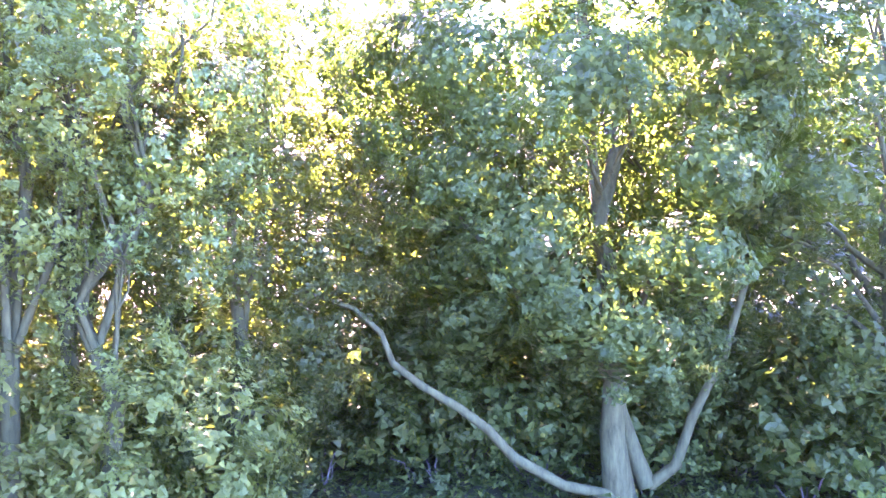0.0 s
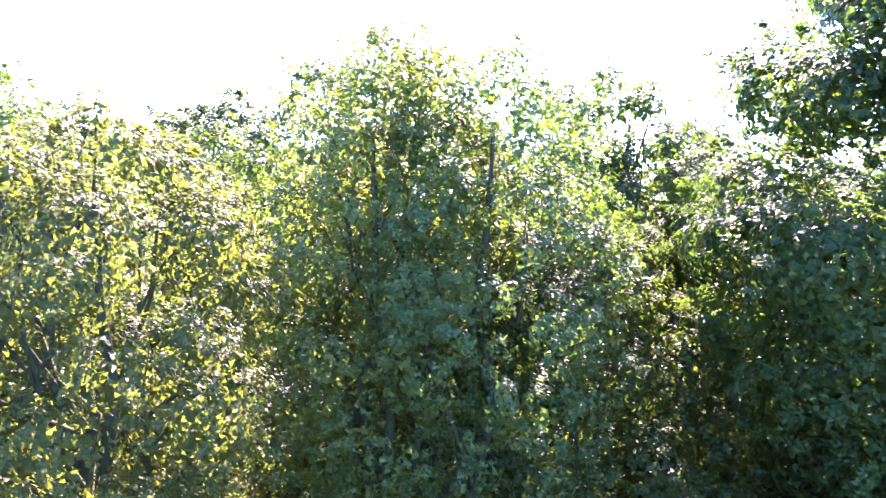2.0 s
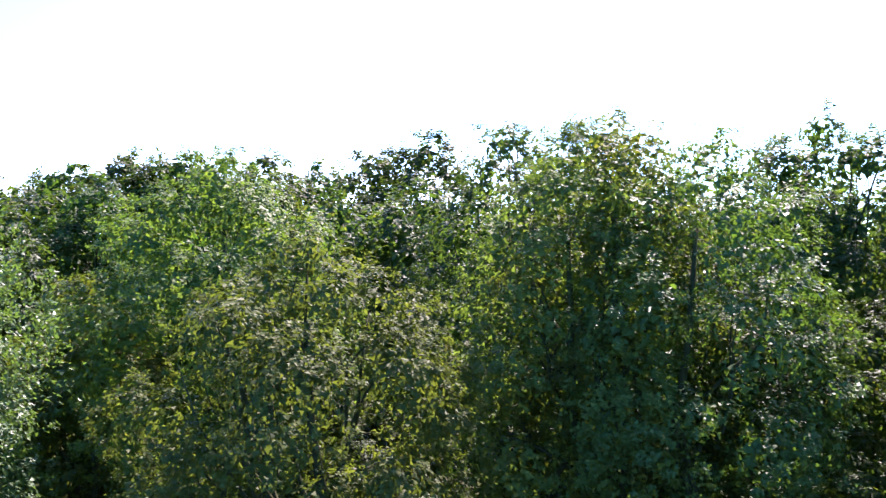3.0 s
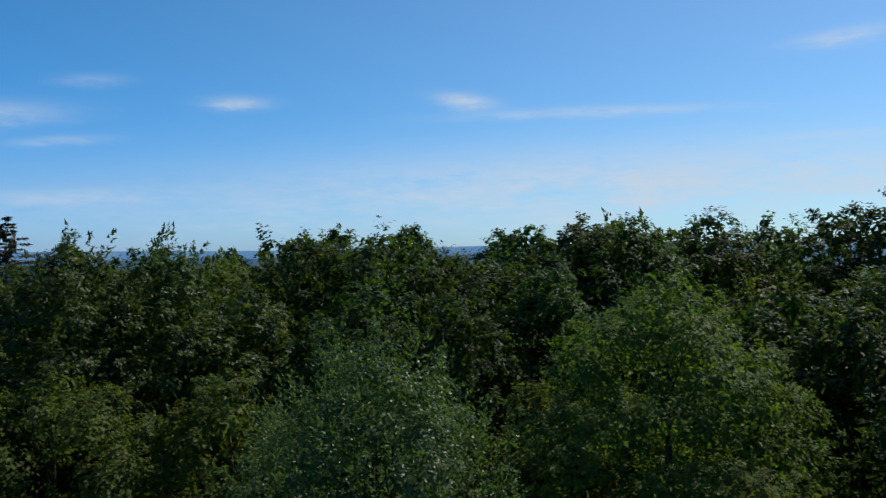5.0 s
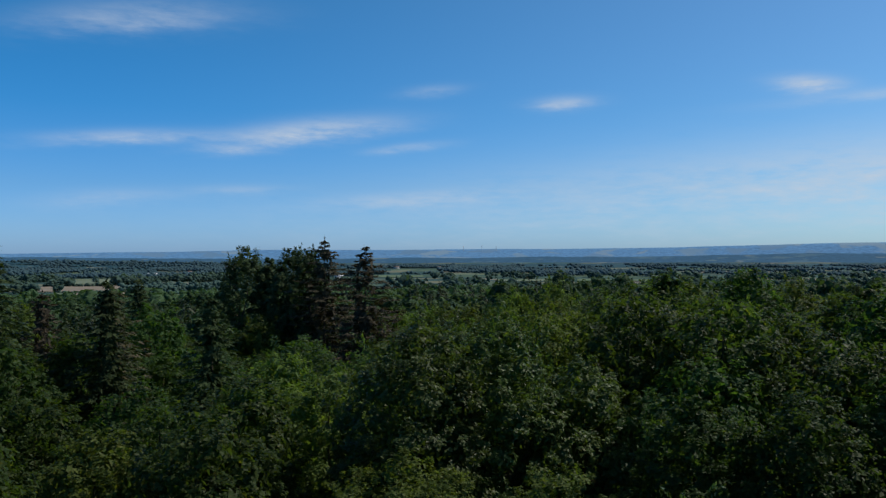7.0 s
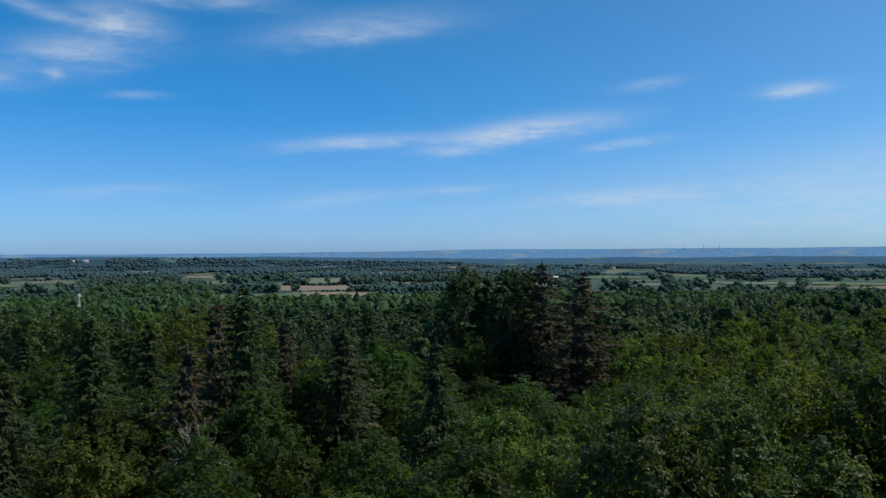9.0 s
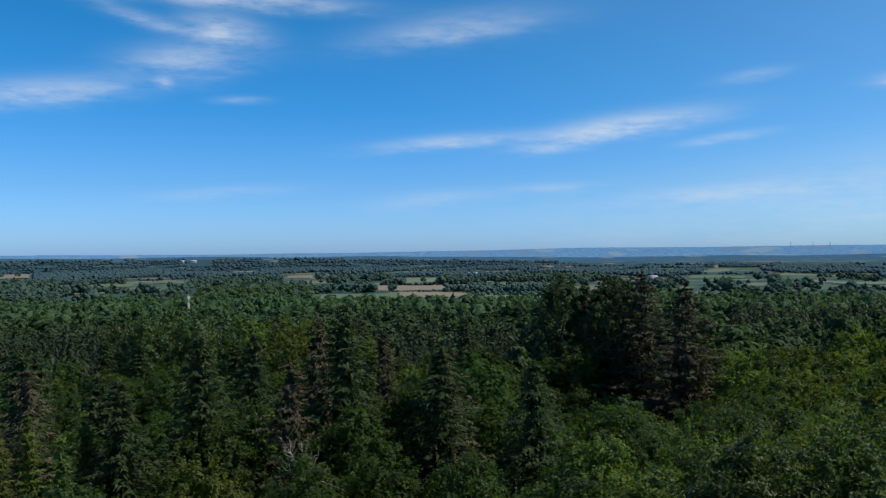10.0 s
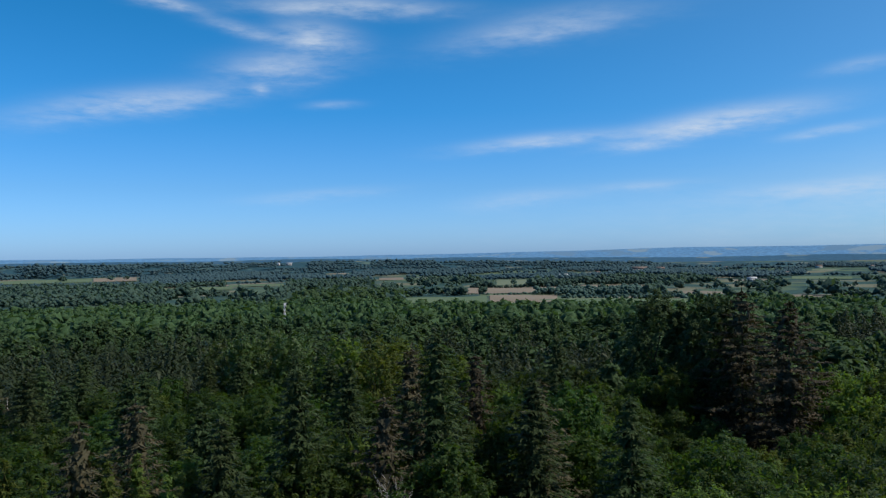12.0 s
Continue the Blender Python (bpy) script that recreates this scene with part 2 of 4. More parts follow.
def mesh_of(name, verts, faces, mat):
    """A mesh from arrays of corners and of equal-sided faces."""
    me = bpy.data.meshes.new(name)
    verts, faces = np.asarray(verts, np.float32), np.asarray(faces, np.int32)
    me.vertices.add(len(verts))
    me.vertices.foreach_set("co", verts.ravel())
    me.loops.add(faces.size)
    me.loops.foreach_set("vertex_index", faces.ravel())
    me.polygons.add(len(faces))
    me.polygons.foreach_set("loop_start", np.arange(0, faces.size, faces.shape[1], dtype=np.int32))
    me.polygons.foreach_set("loop_total", np.full(len(faces), faces.shape[1], np.int32))
    me.update(calc_edges=True)
    me.validate()
    me.materials.append(mat)
    return me


def unit(v):
    return v / np.maximum(np.linalg.norm(v, axis=1, keepdims=True), 1e-9)


def leaves(rng, at, normal, length, width, along=None):
    """Small pointed leaves, one triangle each: corners and faces."""
    n = len(at)
    normal = unit(normal)
    u = rng.normal(size=(n, 3)) if along is None else along + rng.normal(size=(n, 3)) * 0.15
    u = unit(u - normal * (u * normal).sum(1, keepdims=True))
    v = np.cross(normal, u)
    size = rng.uniform(0.65, 1.35, (n, 1))
    a, b = u * length * size, v * width * size
    corners = np.stack([at + a * 0.62, at - a * 0.38 + b * rng.uniform(0.35, 0.65, (n, 1)), at - a * 0.38 - b * rng.uniform(0.35, 0.65, (n, 1))], 1).reshape(-1, 3)
    return corners, np.arange(3 * n).reshape(-1, 3)


def join(pieces):
    verts, faces, base = [], [], 0
    for v, f in pieces:
        verts.append(v)
        faces.append(f + base)
        base += len(v)
    return np.concatenate(verts), np.concatenate(faces)


def tube(points, radii, sides=6):
    """A tapered round limb along points: corners and three-sided faces."""
    points = np.asarray(points, float)
    n = len(points)
    way = unit(np.gradient(points, axis=0))
    side = np.cross(way, [0.31, 0.17, 0.05] if abs(way[0][2]) > 0.8 else [0, 0, 1.0])
    side = unit(side)
    other = np.cross(way, side)
    ang = np.linspace(0, 2 * math.pi, sides, endpoint=False)
    ring = side[:, None] * np.cos(ang)[None, :, None] + other[:, None] * np.sin(ang)[None, :, None]
    verts = (points[:, None] + ring * np.asarray(radii)[:, None, None]).reshape(-1, 3)
    faces = []
    for i in range(n - 1):
        for j in range(sides):
            a, b = i * sides + j, i * sides + (j + 1) % sides
            faces += [(a, b, b + sides), (a, b + sides, a + sides)]
    for j in range(1, sides - 1):
        faces.append(((n - 1) * sides, (n - 1) * sides + j, (n - 1) * sides + j + 1))
    return verts, np.array(faces)


def bent(rng, a, b, steps=6, wobble=0.08, lift=0.0):
    """Points of a crooked limb from a to b."""
    a, b = np.asarray(a, float), np.asarray(b, float)
    s = np.linspace(0, 1, steps)[:, None]
    far = np.linalg.norm(b - a)
    p = a + (b - a) * s + rng.normal(size=(steps, 3)) * wobble * far * np.sin(s * math.pi)
    p[:, 2] += lift * far * np.sin(s[:, 0] * math.pi)
    return p


def crown_of(rng, radius, low, top, number, leaf, big=0.40, shoots=0, dense=1.0, per=40):
    """Leaves over the lobes of an uneven domed crown: tufts of small leaves outside, coarser sprays within."""
    tall = top - low
    mean = radius * big * 0.85
    count = int(min(max(1.5 * 2 * radius * tall * 0.75 / mean ** 2, 12), 130))
    u = (np.arange(count) + rng.uniform(0, 1, count)) / count
    turn = np.arange(count) * 2.39996 + rng.uniform(-0.4, 0.4, count)
    wide = np.where(u > 0.40, np.sqrt(np.maximum(1 - (np.maximum(u - 0.40, 0) / 0.60) ** 2.1, 0.0)), 0.55 + 0.45 * u / 0.40)
    skew = 1 + 0.10 * np.sin(2 * turn + rng.uniform(0, 6)) + 0.07 * np.sin(3 * turn + rng.uniform(0, 6)) + rng.uniform(-0.14, 0.06, count)
    size = radius * big * rng.uniform(0.62, 1.15, count) * (0.78 + 0.22 * wide)
    reach = np.maximum(radius * wide * skew - size * 0.8, 0)
    centre = np.stack([reach * np.cos(turn), reach * np.sin(turn), low + size * 0.3 + (tall - size * 1.05) * u], 1)
    centre[:, 2] = np.minimum(centre[:, 2] + rng.normal(size=count) * 0.03 * tall, top - size * 0.75)
    crest = np.argsort(-centre[:, 2])[:3]
    centre[crest, 2] += rng.uniform(0.0, 0.07, 3) * radius * np.array([1, 2, 1])
    size[crest] *= [0.8, 0.6, 0.75]
    squash = np.array([1, 1, 0.84])
    outward = unit(centre - [0, 0, low + tall * 0.40] + 1e-6)
    share = size ** 2 / (size ** 2).sum()

    def outside(at, which, limit):
        gap = np.full(len(at), 9.0)
        for k in range(count):
            g = np.sqrt((((at - centre[k]) / squash) ** 2).sum(1)) / size[k]
            g[which == k] = 9.0
            gap = np.minimum(gap, g)
        return gap > limit

    tufts = int(min(max(number / per, 60), 1000))
    which = rng.choice(count, tufts * 5, p=share)
    way = unit(rng.normal(size=(tufts * 5, 3)) + outward[which] * 0.8 + [0, 0, 0.3])
    spot = centre[which] + way * size[which][:, None] * rng.uniform(0.80, 1.10, (tufts * 5, 1)) * squash
    keep = np.flatnonzero(outside(spot, which, 0.86))[:tufts]
    spot, way = spot[keep], way[keep]
    spread = 0.40 * math.sqrt(2 * (size ** 2).sum() * 0.6 / max(len(keep), 1))
    swell = rng.uniform(0.7, 1.3, (len(keep), 1))
    axis = unit(way * 0.6 + [0, 0, 0.55] + rng.normal(size=way.shape) * 0.35)
    one = rng.integers(0, len(keep), number)
    at = spot[one] + swell[one] * spread * (np.clip(rng.normal(size=(number, 3)), -1.6, 1.6) * [0.55, 0.55, 0.40] + axis[one] * rng.uniform(0, 1.35, (number, 1)))
    lean = way[one] * 0.6 + [0, 0, 0.5] + rng.normal(size=(number, 3)) * 0.30
    pieces = [leaves(rng, at, lean, leaf, leaf * 0.8)]
    for depth, part_of, wider in ((0.76, 0.34, 1.5), (0.50, 0.16, 2.2)):
        total = int(number * part_of * dense)
        which = rng.choice(count, total, p=share)
        ld = unit(rng.normal(size=(total, 3)) + outward[which] * 0.5 + [0, 0, 0.15])
        at = centre[which] + ld * size[which][:, None] * depth * rng.uniform(0.88, 1.06, (total, 1)) * squash
        keep = outside(at, which, 0.72 * depth)
        pieces.append(leaves(rng, at[keep], (ld + outward[which] * 0.3 + rng.normal(size=at.shape) * 0.3)[keep], leaf * wider, leaf * wider * 0.85))
    if shoots:
        a = rng.uniform(0, 2 * math.pi, shoots)
        r = radius * np.sqrt(rng.uniform(0, 0.85, shoots))
        z = top - (r / radius) ** 2.1 * tall * 0.34 - rng.uniform(-0.01, 0.05, shoots) * tall
        foot = np.stack([r * np.cos(a), r * np.sin(a), z], 1)
        axis = unit(np.stack([np.cos(a) * r / radius * 0.5, np.sin(a) * r / radius * 0.5, np.full(shoots, 1.0)], 1) + rng.normal(size=(shoots, 3)) * 0.22)
        n = 76
        f = rng.uniform(-1, 1, (shoots * n, 1))
        stalk = np.repeat(axis * rng.uniform(0.6, 1.2, (shoots, 1)), n, 0)
        side = rng.normal(size=(shoots * n, 3)) * 0.05 * radius * (1.15 - f)
        where = np.repeat(foot, n, 0) + stalk * f * radius * (0.40 if shoots < 40 else 0.24) + side
        pieces.append(leaves(rng, where, rng.normal(size=where.shape) + [0, 0, 0.3], leaf * 1.35, leaf * 0.7, stalk + side / (0.05 * radius) * 0.6))
    return join(pieces), centre, size


def part(name, verts, faces, mat, parent, label=""):
    ob = new(name, mesh_of(name, verts, faces, mat))
    ob.parent = parent
    return tagged(ob, label)


def broadleaf(name, rng, radius, low, top, number, leaf, mat, bark, limbs=7, big=0.40, shoots=0, girth=0.3, lean=(0, 0), dense=1.0):
    """A broadleaved tree at the origin: trunk, limbs and a crown of leaves."""
    root = new(name)
    root.empty_display_size = 0.5
    (v, f), centre, size = crown_of(rng, radius, low, top, number, leaf, big, shoots, dense)
    v = v + np.array([lean[0], lean[1], 0])
    part("crown", v, f, mat, root)
    end = np.array([lean[0] * 0.8, lean[1] * 0.8, low + (top - low) * 0.8])
    stem = bent(rng, (0, 0, -0.6), end, 8, 0.02)
    radii = girth * np.linspace(1.0, 0.18, 8)
    radii[0] *= 1.35
    part("trunk", *tube(stem, radii, 8), bark, root)
    order = rng.permutation(len(centre))[:limbs]
    for k in order:
        s = rng.uniform(0.3, 0.65)
        i = s * 7
        start = stem[int(i)] + (stem[int(i) + 1] - stem[int(i)]) * (i % 1)
        goal = centre[k] + [lean[0], lean[1], 0]
        if goal[2] < start[2]:
            start = stem[2]
        thick = girth * (1 - 0.8 * s) * 0.6
        pieces = [tube(bent(rng, start, goal, 6, 0.05, 0.06), thick * np.linspace(1, 0.2, 6), 5)]
        for _ in range(2):
            tip = goal + unit(rng.normal(size=(1, 3)))[0] * size[k] * 0.9
            pieces.append(tube(bent(rng, start + (goal - start) * 0.6, tip, 4, 0.05), thick * 0.4 * np.linspace(1, 0.2, 4), 4))
        part("limb", *join(pieces), bark, root)
    return root


def needles(rng, height, radius, whorls, per, fronds, low=0.08, droop=0.25, bare=0.0, power=0.85, size=1.0, ragged=0.3, rise=0.12):
    """Flat sprays along the boughs of a conifer, whorl over whorl: corners and faces, and the boughs' ends."""
    at, normal, along, ends = [], [], [], []
    for i in range(whorls):
        s = min(low + (1 - low) * (i + rng.uniform(0, 0.6)) / whorls, 0.985)
        reach = radius * min(max(1 - s, 0.02) ** power, 2.6 * (1 - s) + 0.04) * rng.uniform(1 - 0.5 * ragged, 1.1)
        spin = rng.uniform(0, 6.28)
        number = max(4, int(per * (0.6 + 0.4 * (1 - s))))
        for j in range(number):
            if rng.random() < bare:
                continue
            a = spin + 6.283 * j / number + rng.normal() * 0.22
            r = reach * rng.uniform(1 - ragged, 1.12)
            out, side = np.array([math.cos(a), math.sin(a), 0]), np.array([-math.sin(a), math.cos(a), 0])
            z0 = (s + rng.uniform(-0.35, 0.35) * (1 - low) / whorls) * height
            ends.append((z0, out * r + [0, 0, z0 - droop * r + rise * r]))
            n = max(5, int(fronds * (0.35 + 0.65 * r / radius)))
            q = np.sqrt(rng.uniform(0.03, 1.0, n))
            hand = rng.choice([-1.0, 1.0], n)
            fan = (0.35 + 0.20 * r) * (1.22 - q) * rng.uniform(0.1, 1.0, n)
            p = out * (r * q)[:, None] + side * (hand * fan)[:, None]
            p[:, 2] += z0 - droop * r * q + rise * r * q ** 3 - 0.22 * fan + rng.normal(size=n) * 0.05
            at.append(p)
            normal.append(np.array([0, 0, 1.0]) + out * 0.25 + rng.normal(size=(n, 3)) * 0.32)
            along.append(out * rng.uniform(0.5, 1.0, (n, 1)) + side * (hand * rng.uniform(0.2, 0.9, n))[:, None] + [0, 0, -droop])
    n = 8
    at.append(np.stack([np.zeros(n), np.zeros(n), height * (1 - 0.012 * np.arange(n))], 1))
    normal.append(rng.normal(size=(n, 3)))
    along.append(rng.normal(size=(n, 3)) * 0.25 + [0, 0, 1])
    coat = leaves(rng, np.concatenate(at), np.concatenate(normal), 0.85 * size, 0.30 * size, np.concatenate(along))
    n = int(150 * (1 - bare) ** 2)
    s, a = rng.uniform(low, 0.92, n), rng.uniform(0, 6.28, n)
    r = radius * (1 - s) ** power * 0.24
    out = np.stack([np.cos(a), np.sin(a), np.full(n, 0.25)], 1)
    inner = leaves(rng, np.stack([r * np.cos(a), r * np.sin(a), s * height], 1), out, height * 0.05, radius * 0.14, np.tile([0, 0, -1.0], (n, 1)) + out * 0.4)
    return join([coat, inner]), ends


def conifer(name, rng, height, radius, whorls, per, fronds, mat, bark, girth=0.22, limbs=0, **more):
    """A conifer at the origin: trunk, needle crown and a few bare limbs."""
    root = new(name)
    root.empty_display_size = 0.5
    (v, f), ends = needles(rng, height, radius, whorls, per, fronds, **more)
    part("crown", v, f, mat, root)
    stem = bent(rng, (0, 0, -0.6), (0, 0, height * 0.98), 6, 0.004)
    part("trunk", *tube(stem, girth * np.linspace(1.1, 0.08, 6), 6), bark, root)
    for k in rng.permutation(len(ends))[:limbs]:
        z, end = ends[k]
        part("limb", *tube(bent(rng, (0, 0, z + 0.3), end * [1.1, 1.1, 1], 4, 0.04), 0.06 * np.linspace(1, 0.3, 4), 4), bark, root)
    return root


def stand(ob, x, y, scale=1.0, turn=0.0, deep=0.0):
    ob.matrix_world = Matrix.Translation((x, y, land(x, y) - deep)) @ Matrix.Rotation(turn, 4, "Z") @ Matrix.Diagonal((scale, scale, scale, 1))
    return ob


# ---- ground ----
def land_sheet():
    rings = [0, 8, 16, 25, 36, 50, 65, 82, 100, 122, 146, 172, 200, 235, 275, 320, 375, 440, 520, 620, 740, 880, 1050, 1260, 1500, 1800, 2150,
             2550, 3000, 3500, 4000, 4400, 4700, 4950]
    spokes = 180
    verts = [(0, 0, land(0, 0))]
    for r in rings[1:]:
        for j in range(spokes):
            a = 2 * math.pi * j / spokes
            x, y = r * math.cos(a), r * math.sin(a)
            verts.append((x, y, land(x, y)))
    faces = [(0, 1 + j, 1 + (j + 1) % spokes) for j in range(spokes)]
    for i in range(len(rings) - 2):
        for j in range(spokes):
            a, b = 1 + i * spokes + j, 1 + i * spokes + (j + 1) % spokes
            faces += [(a, a + spokes, b + spokes), (a, b + spokes, b)]
    me = mesh_of("ground", verts, faces, FLOOR)
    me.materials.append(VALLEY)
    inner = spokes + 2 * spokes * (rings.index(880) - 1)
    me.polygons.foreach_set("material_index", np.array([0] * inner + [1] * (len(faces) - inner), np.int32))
    return me


tagged(new("ground", land_sheet()), "dark leaf-littered forest floor falling to a wide valley", "ground", kind="structure")


def ridge(name, dist, profile, seed, mat, label, wide=500, rugged=1.0):
    """A long range of hills across the horizon; profile: headings and crest heights."""
    heads, crests = zip(*profile)
    verts, steps = [], 560
    for i in range(steps + 1):
        h = heads[0] + (heads[-1] - heads[0]) * i / steps
        rise = float(np.interp(h, heads, crests)) + rugged * 5.0 * noise.fractal(Vector((h / 7, seed, 0)), 1.0, 2.0, 3)
        for k, (out, share) in enumerate([(-wide, -0.3), (-wide * 0.55, 0.35), (-wide * 0.2, 0.8), (0, 1.0), (wide * 0.5, 0.2)]):
            p = bearing(h, dist + out)
            rough = rugged * (2.0 * noise.noise(Vector((h * 0.22, k * 3.7, seed))) + 1.2 * noise.noise(Vector((h * 2.5, k * 3.7, seed))))
            base = land(p.x, p.y)
            verts.append((p.x, p.y, base - 4 if k == 0 else base + (rise - base) * share + rough * share))
    faces = []
    for i in range(steps):
        for k in range(4):
            a = i * 5 + k
            faces.append((a, a + 1, a + 6, a + 5))
    ob = new(name, mesh_of(name, verts, faces, mat))
    ob.data.polygons.foreach_set("use_smooth", [True] * len(faces))
    return tagged(ob, label, "hills", kind="structure")


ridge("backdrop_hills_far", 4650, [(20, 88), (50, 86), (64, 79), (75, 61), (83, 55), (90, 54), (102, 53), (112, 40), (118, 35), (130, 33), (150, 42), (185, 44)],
      1.7, HAZED_HILL_FAR, "far range of hills along the horizon, tinted pale blue for haze", wide=420, rugged=0.6)
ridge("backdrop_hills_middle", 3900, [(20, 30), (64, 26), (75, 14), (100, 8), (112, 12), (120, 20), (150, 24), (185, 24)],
      5.2, HAZED_HILL_MID, "wooded hills beyond the valley, tinted blue-grey for haze", wide=420)
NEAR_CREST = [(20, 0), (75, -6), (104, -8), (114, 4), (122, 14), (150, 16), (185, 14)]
ridge("backdrop_hills_near", 3000, NEAR_CREST, 9.4, HAZED_HILL_NEAR, "dark wooded slopes across the valley, tinted blue-green for haze", wide=420)

# ---- the wood round the clearing ----
LABELS = {
    "oak": "tall oak with a dark green lobed crown in full leaf",
    "lime": "young broadleaved tree with a bright yellow-green rounded crown",
    "willow": "tree with silvery green leaves on upright shoots",
    "poplar": "poplar with a pale grey-green crown in the wood",
    "yellowed": "broadleaved tree with a yellow-olive crown over forked stems",
    "beech": "broadleaved tree with a wide mid-green crown",
    "shoots": "broadleaved tree whose thin leafy leaders stand above its crown",
}
KIND = {"oak": ("oak_tree", OAK, 0), "lime": ("broadleaved_tree", LIME, 0), "willow": ("willow_tree", WILLOW, 150), "shoots": ("tall_tree", BEECH, 26), "beech": ("broadleaved_tree", BEECH, 0), "yellowed": ("broadleaved_tree", YELLOWED, 0), "poplar": ("poplar_tree", WILLOW, 14)}
taken = []


def tree(sort, head, dist, top, radius, low, number, leaf, lean=(0, 0), limbs=8, dense=1.0):
    """One tree of the near wood, by heading, distance, top, crown radius and foot of the crown."""
    rng = np.random.default_rng(100 + len(taken))
    p = bearing(head, dist)
    drop = land(p.x, p.y)
    name, mat, shoots = KIND[sort]
    dense = dense * (0.8 if 18 < head < 50 else 0.9 if 76 < head < 101 and sort != "shoots" else 1.2)
    number, leaf = (int(number * 1.15), leaf * 0.74) if dist < 40 else (int(number * 0.9), leaf * 0.88)
    ob = broadleaf(name, rng, radius, low - drop, top - drop, number, leaf, mat, BARK, limbs, 0.32, shoots, 0.15 + radius * 0.042, lean, dense)
    tagged(stand(ob, p.x, p.y), LABELS[sort], "tree", "trees of the wood")
    taken.append((p.x, p.y, radius))
    return ob


great_oak = tree("oak", -12.5, 29, 28.0, 8.0, 5.0, 66000, 0.20, (-1.8, 0), limbs=3, dense=1.6)
tree("lime", 25.0, 26.5, 22.6, 3.9, 9.5, 15000, 0.16)
tree("oak", 22.4, 33, 23.6, 5.2, 7.0, 20000, 0.18, (-2.0, 0))
tree("oak", 14.5, 28, 17.6, 4.6, 2.0, 28000, 0.15)
tree("oak", 12.5, 39, 24.2, 6.0, 4.0, 26000, 0.21)
tree("oak", 6.0, 44, 21.8, 5.4, 3.0, 21400, 0.23)
tree("beech", 22.2, 24, 21.4, 4.0, 8.5, 23000, 0.135, (1.2, 0.3))
tree("yellowed", 28.3, 24.5, 21.9, 4.0, 7.5, 26000, 0.14, limbs=10)
tree("oak", 32.4, 37, 24.2, 5.5, 4.0, 26000, 0.19)
tree("oak", 38, 62, 27.4, 5.6, 6.0, 13900, 0.31)
tree("yellowed", 46.0, 19.5, 18.7, 4.7, 8.5, 38000, 0.125, limbs=12)
tree("oak", 54.5, 65, 26.3, 7.6, 6.0, 15800, 0.33)
tree("lime", 51.8, 36, 22.7, 6.8, 7.0, 36000, 0.175)
tree("willow", 72.0, 27, 20.6, 5.2, 3.0, 32000, 0.145)
tree("lime", 93.0, 46, 17.8, 6.8, 3.0, 29000, 0.19)
tree("lime", 100.0, 40, 15.6, 4.6, 3.0, 20000, 0.19)
tree("beech", 80.6, 61, 21.4, 6.6, 4.0, 15100, 0.30)
tree("oak", 73.0, 51, 20.6, 4.6, 4.0, 15800, 0.25)
tree("shoots", 92.2, 55, 24.6, 6.0, 6.0, 20000, 0.26)
tree("shoots", 86.6, 58, 24.2, 5.4, 6.0, 18000, 0.27)
tree("oak", 75.0, 96, 27.0, 4.0, 8.0, 6500, 0.36)
tree("oak", 69.8, 100, 27.7, 5.2, 8.0, 8800, 0.36)
tree("oak", 63, 84, 26.5, 5.2, 7.0, 8700, 0.36)
tree("oak", 49.5, 68, 27.0, 5.4, 12.0, 7500, 0.33)
tree("oak", 58.2, 66, 26.2, 5.2, 12.0, 7500, 0.33)
tree("oak", 42.0, 66, 27.0, 5.2, 12.0, 7500, 0.33)
tree("oak", 61.5, 74, 26.4, 5.0, 12.0, 7000, 0.33)
tree("oak", 46, 72, 26.6, 5.6, 7.0, 9400, 0.36)
tree("oak", 66.4, 50, 21.0, 5.2, 4.0, 15800, 0.25)
tree("lime", 113.5, 55, 18.5, 5.0, 3.0, 11400, 0.28)
tree("lime", 102, 70, 20.5, 6.0, 4.0, 9000, 0.35)
tree("oak", 60, 56, 23.0, 5.2, 4.0, 14100, 0.28)
tree("oak", 47, 27, 15.5, 3.6, 1.5, 26000, 0.15)
tree("oak", -1, 36, 18.6, 4.8, 2.0, 26000, 0.19)
tree("oak", -17.5, 38, 22.0, 6.0, 2.0, 18000, 0.22)
tree("oak", -29, 31, 25.0, 6.0, 3.0, 26000, 0.22)
tree("oak", -19, 45, 27.0, 6.5, 5.0, 11000, 0.27)
tree("oak", -8, 46, 26.0, 6.0, 5.0, 11000, 0.27)
tree("oak", -1, 56, 21.5, 5.5, 3.0, 14500, 0.28)
tree("oak", 26, 50, 23.5, 5.6, 4.0, 19500, 0.25)
tree("lime", 123.4, 148, 25.0, 5.4, 9.0, 2300, 0.50)
tree("lime", 121.6, 156, 24.0, 5.0, 9.0, 2300, 0.50)
tree("lime", 125.6, 158, 24.0, 5.2, 9.0, 2300, 0.50)
tree("lime", 117.6, 150, 20.5, 4.6, 9.0, 2300, 0.50)
tree("poplar", 129.0, 170, 24.0, 4.6, 9.0, 2600, 0.46)
tree("poplar", 130.6, 177, 24.0, 4.8, 9.0, 2600, 0.46)
tree("poplar", 132.2, 172, 23.2, 4.6, 9.0, 2600, 0.46)
tree("poplar", 133.7, 180, 22.4, 4.8, 9.0, 2600, 0.46)
tree("oak", 127.9, 85, 20.3, 5.4, 7.0, 9000, 0.32)
tree("oak", 118.7, 82, 21.0, 4.2, 7.0, 7500, 0.32)
tree("oak", 110.2, 108, 22.6, 5.6, 8.0, 6500, 0.38)
tree("oak", 114.5, 96, 20.6, 4.6, 8.0, 6500, 0.36)
tree("lime", 60, 40, 17.0, 4.6, 2.0, 19300, 0.20)
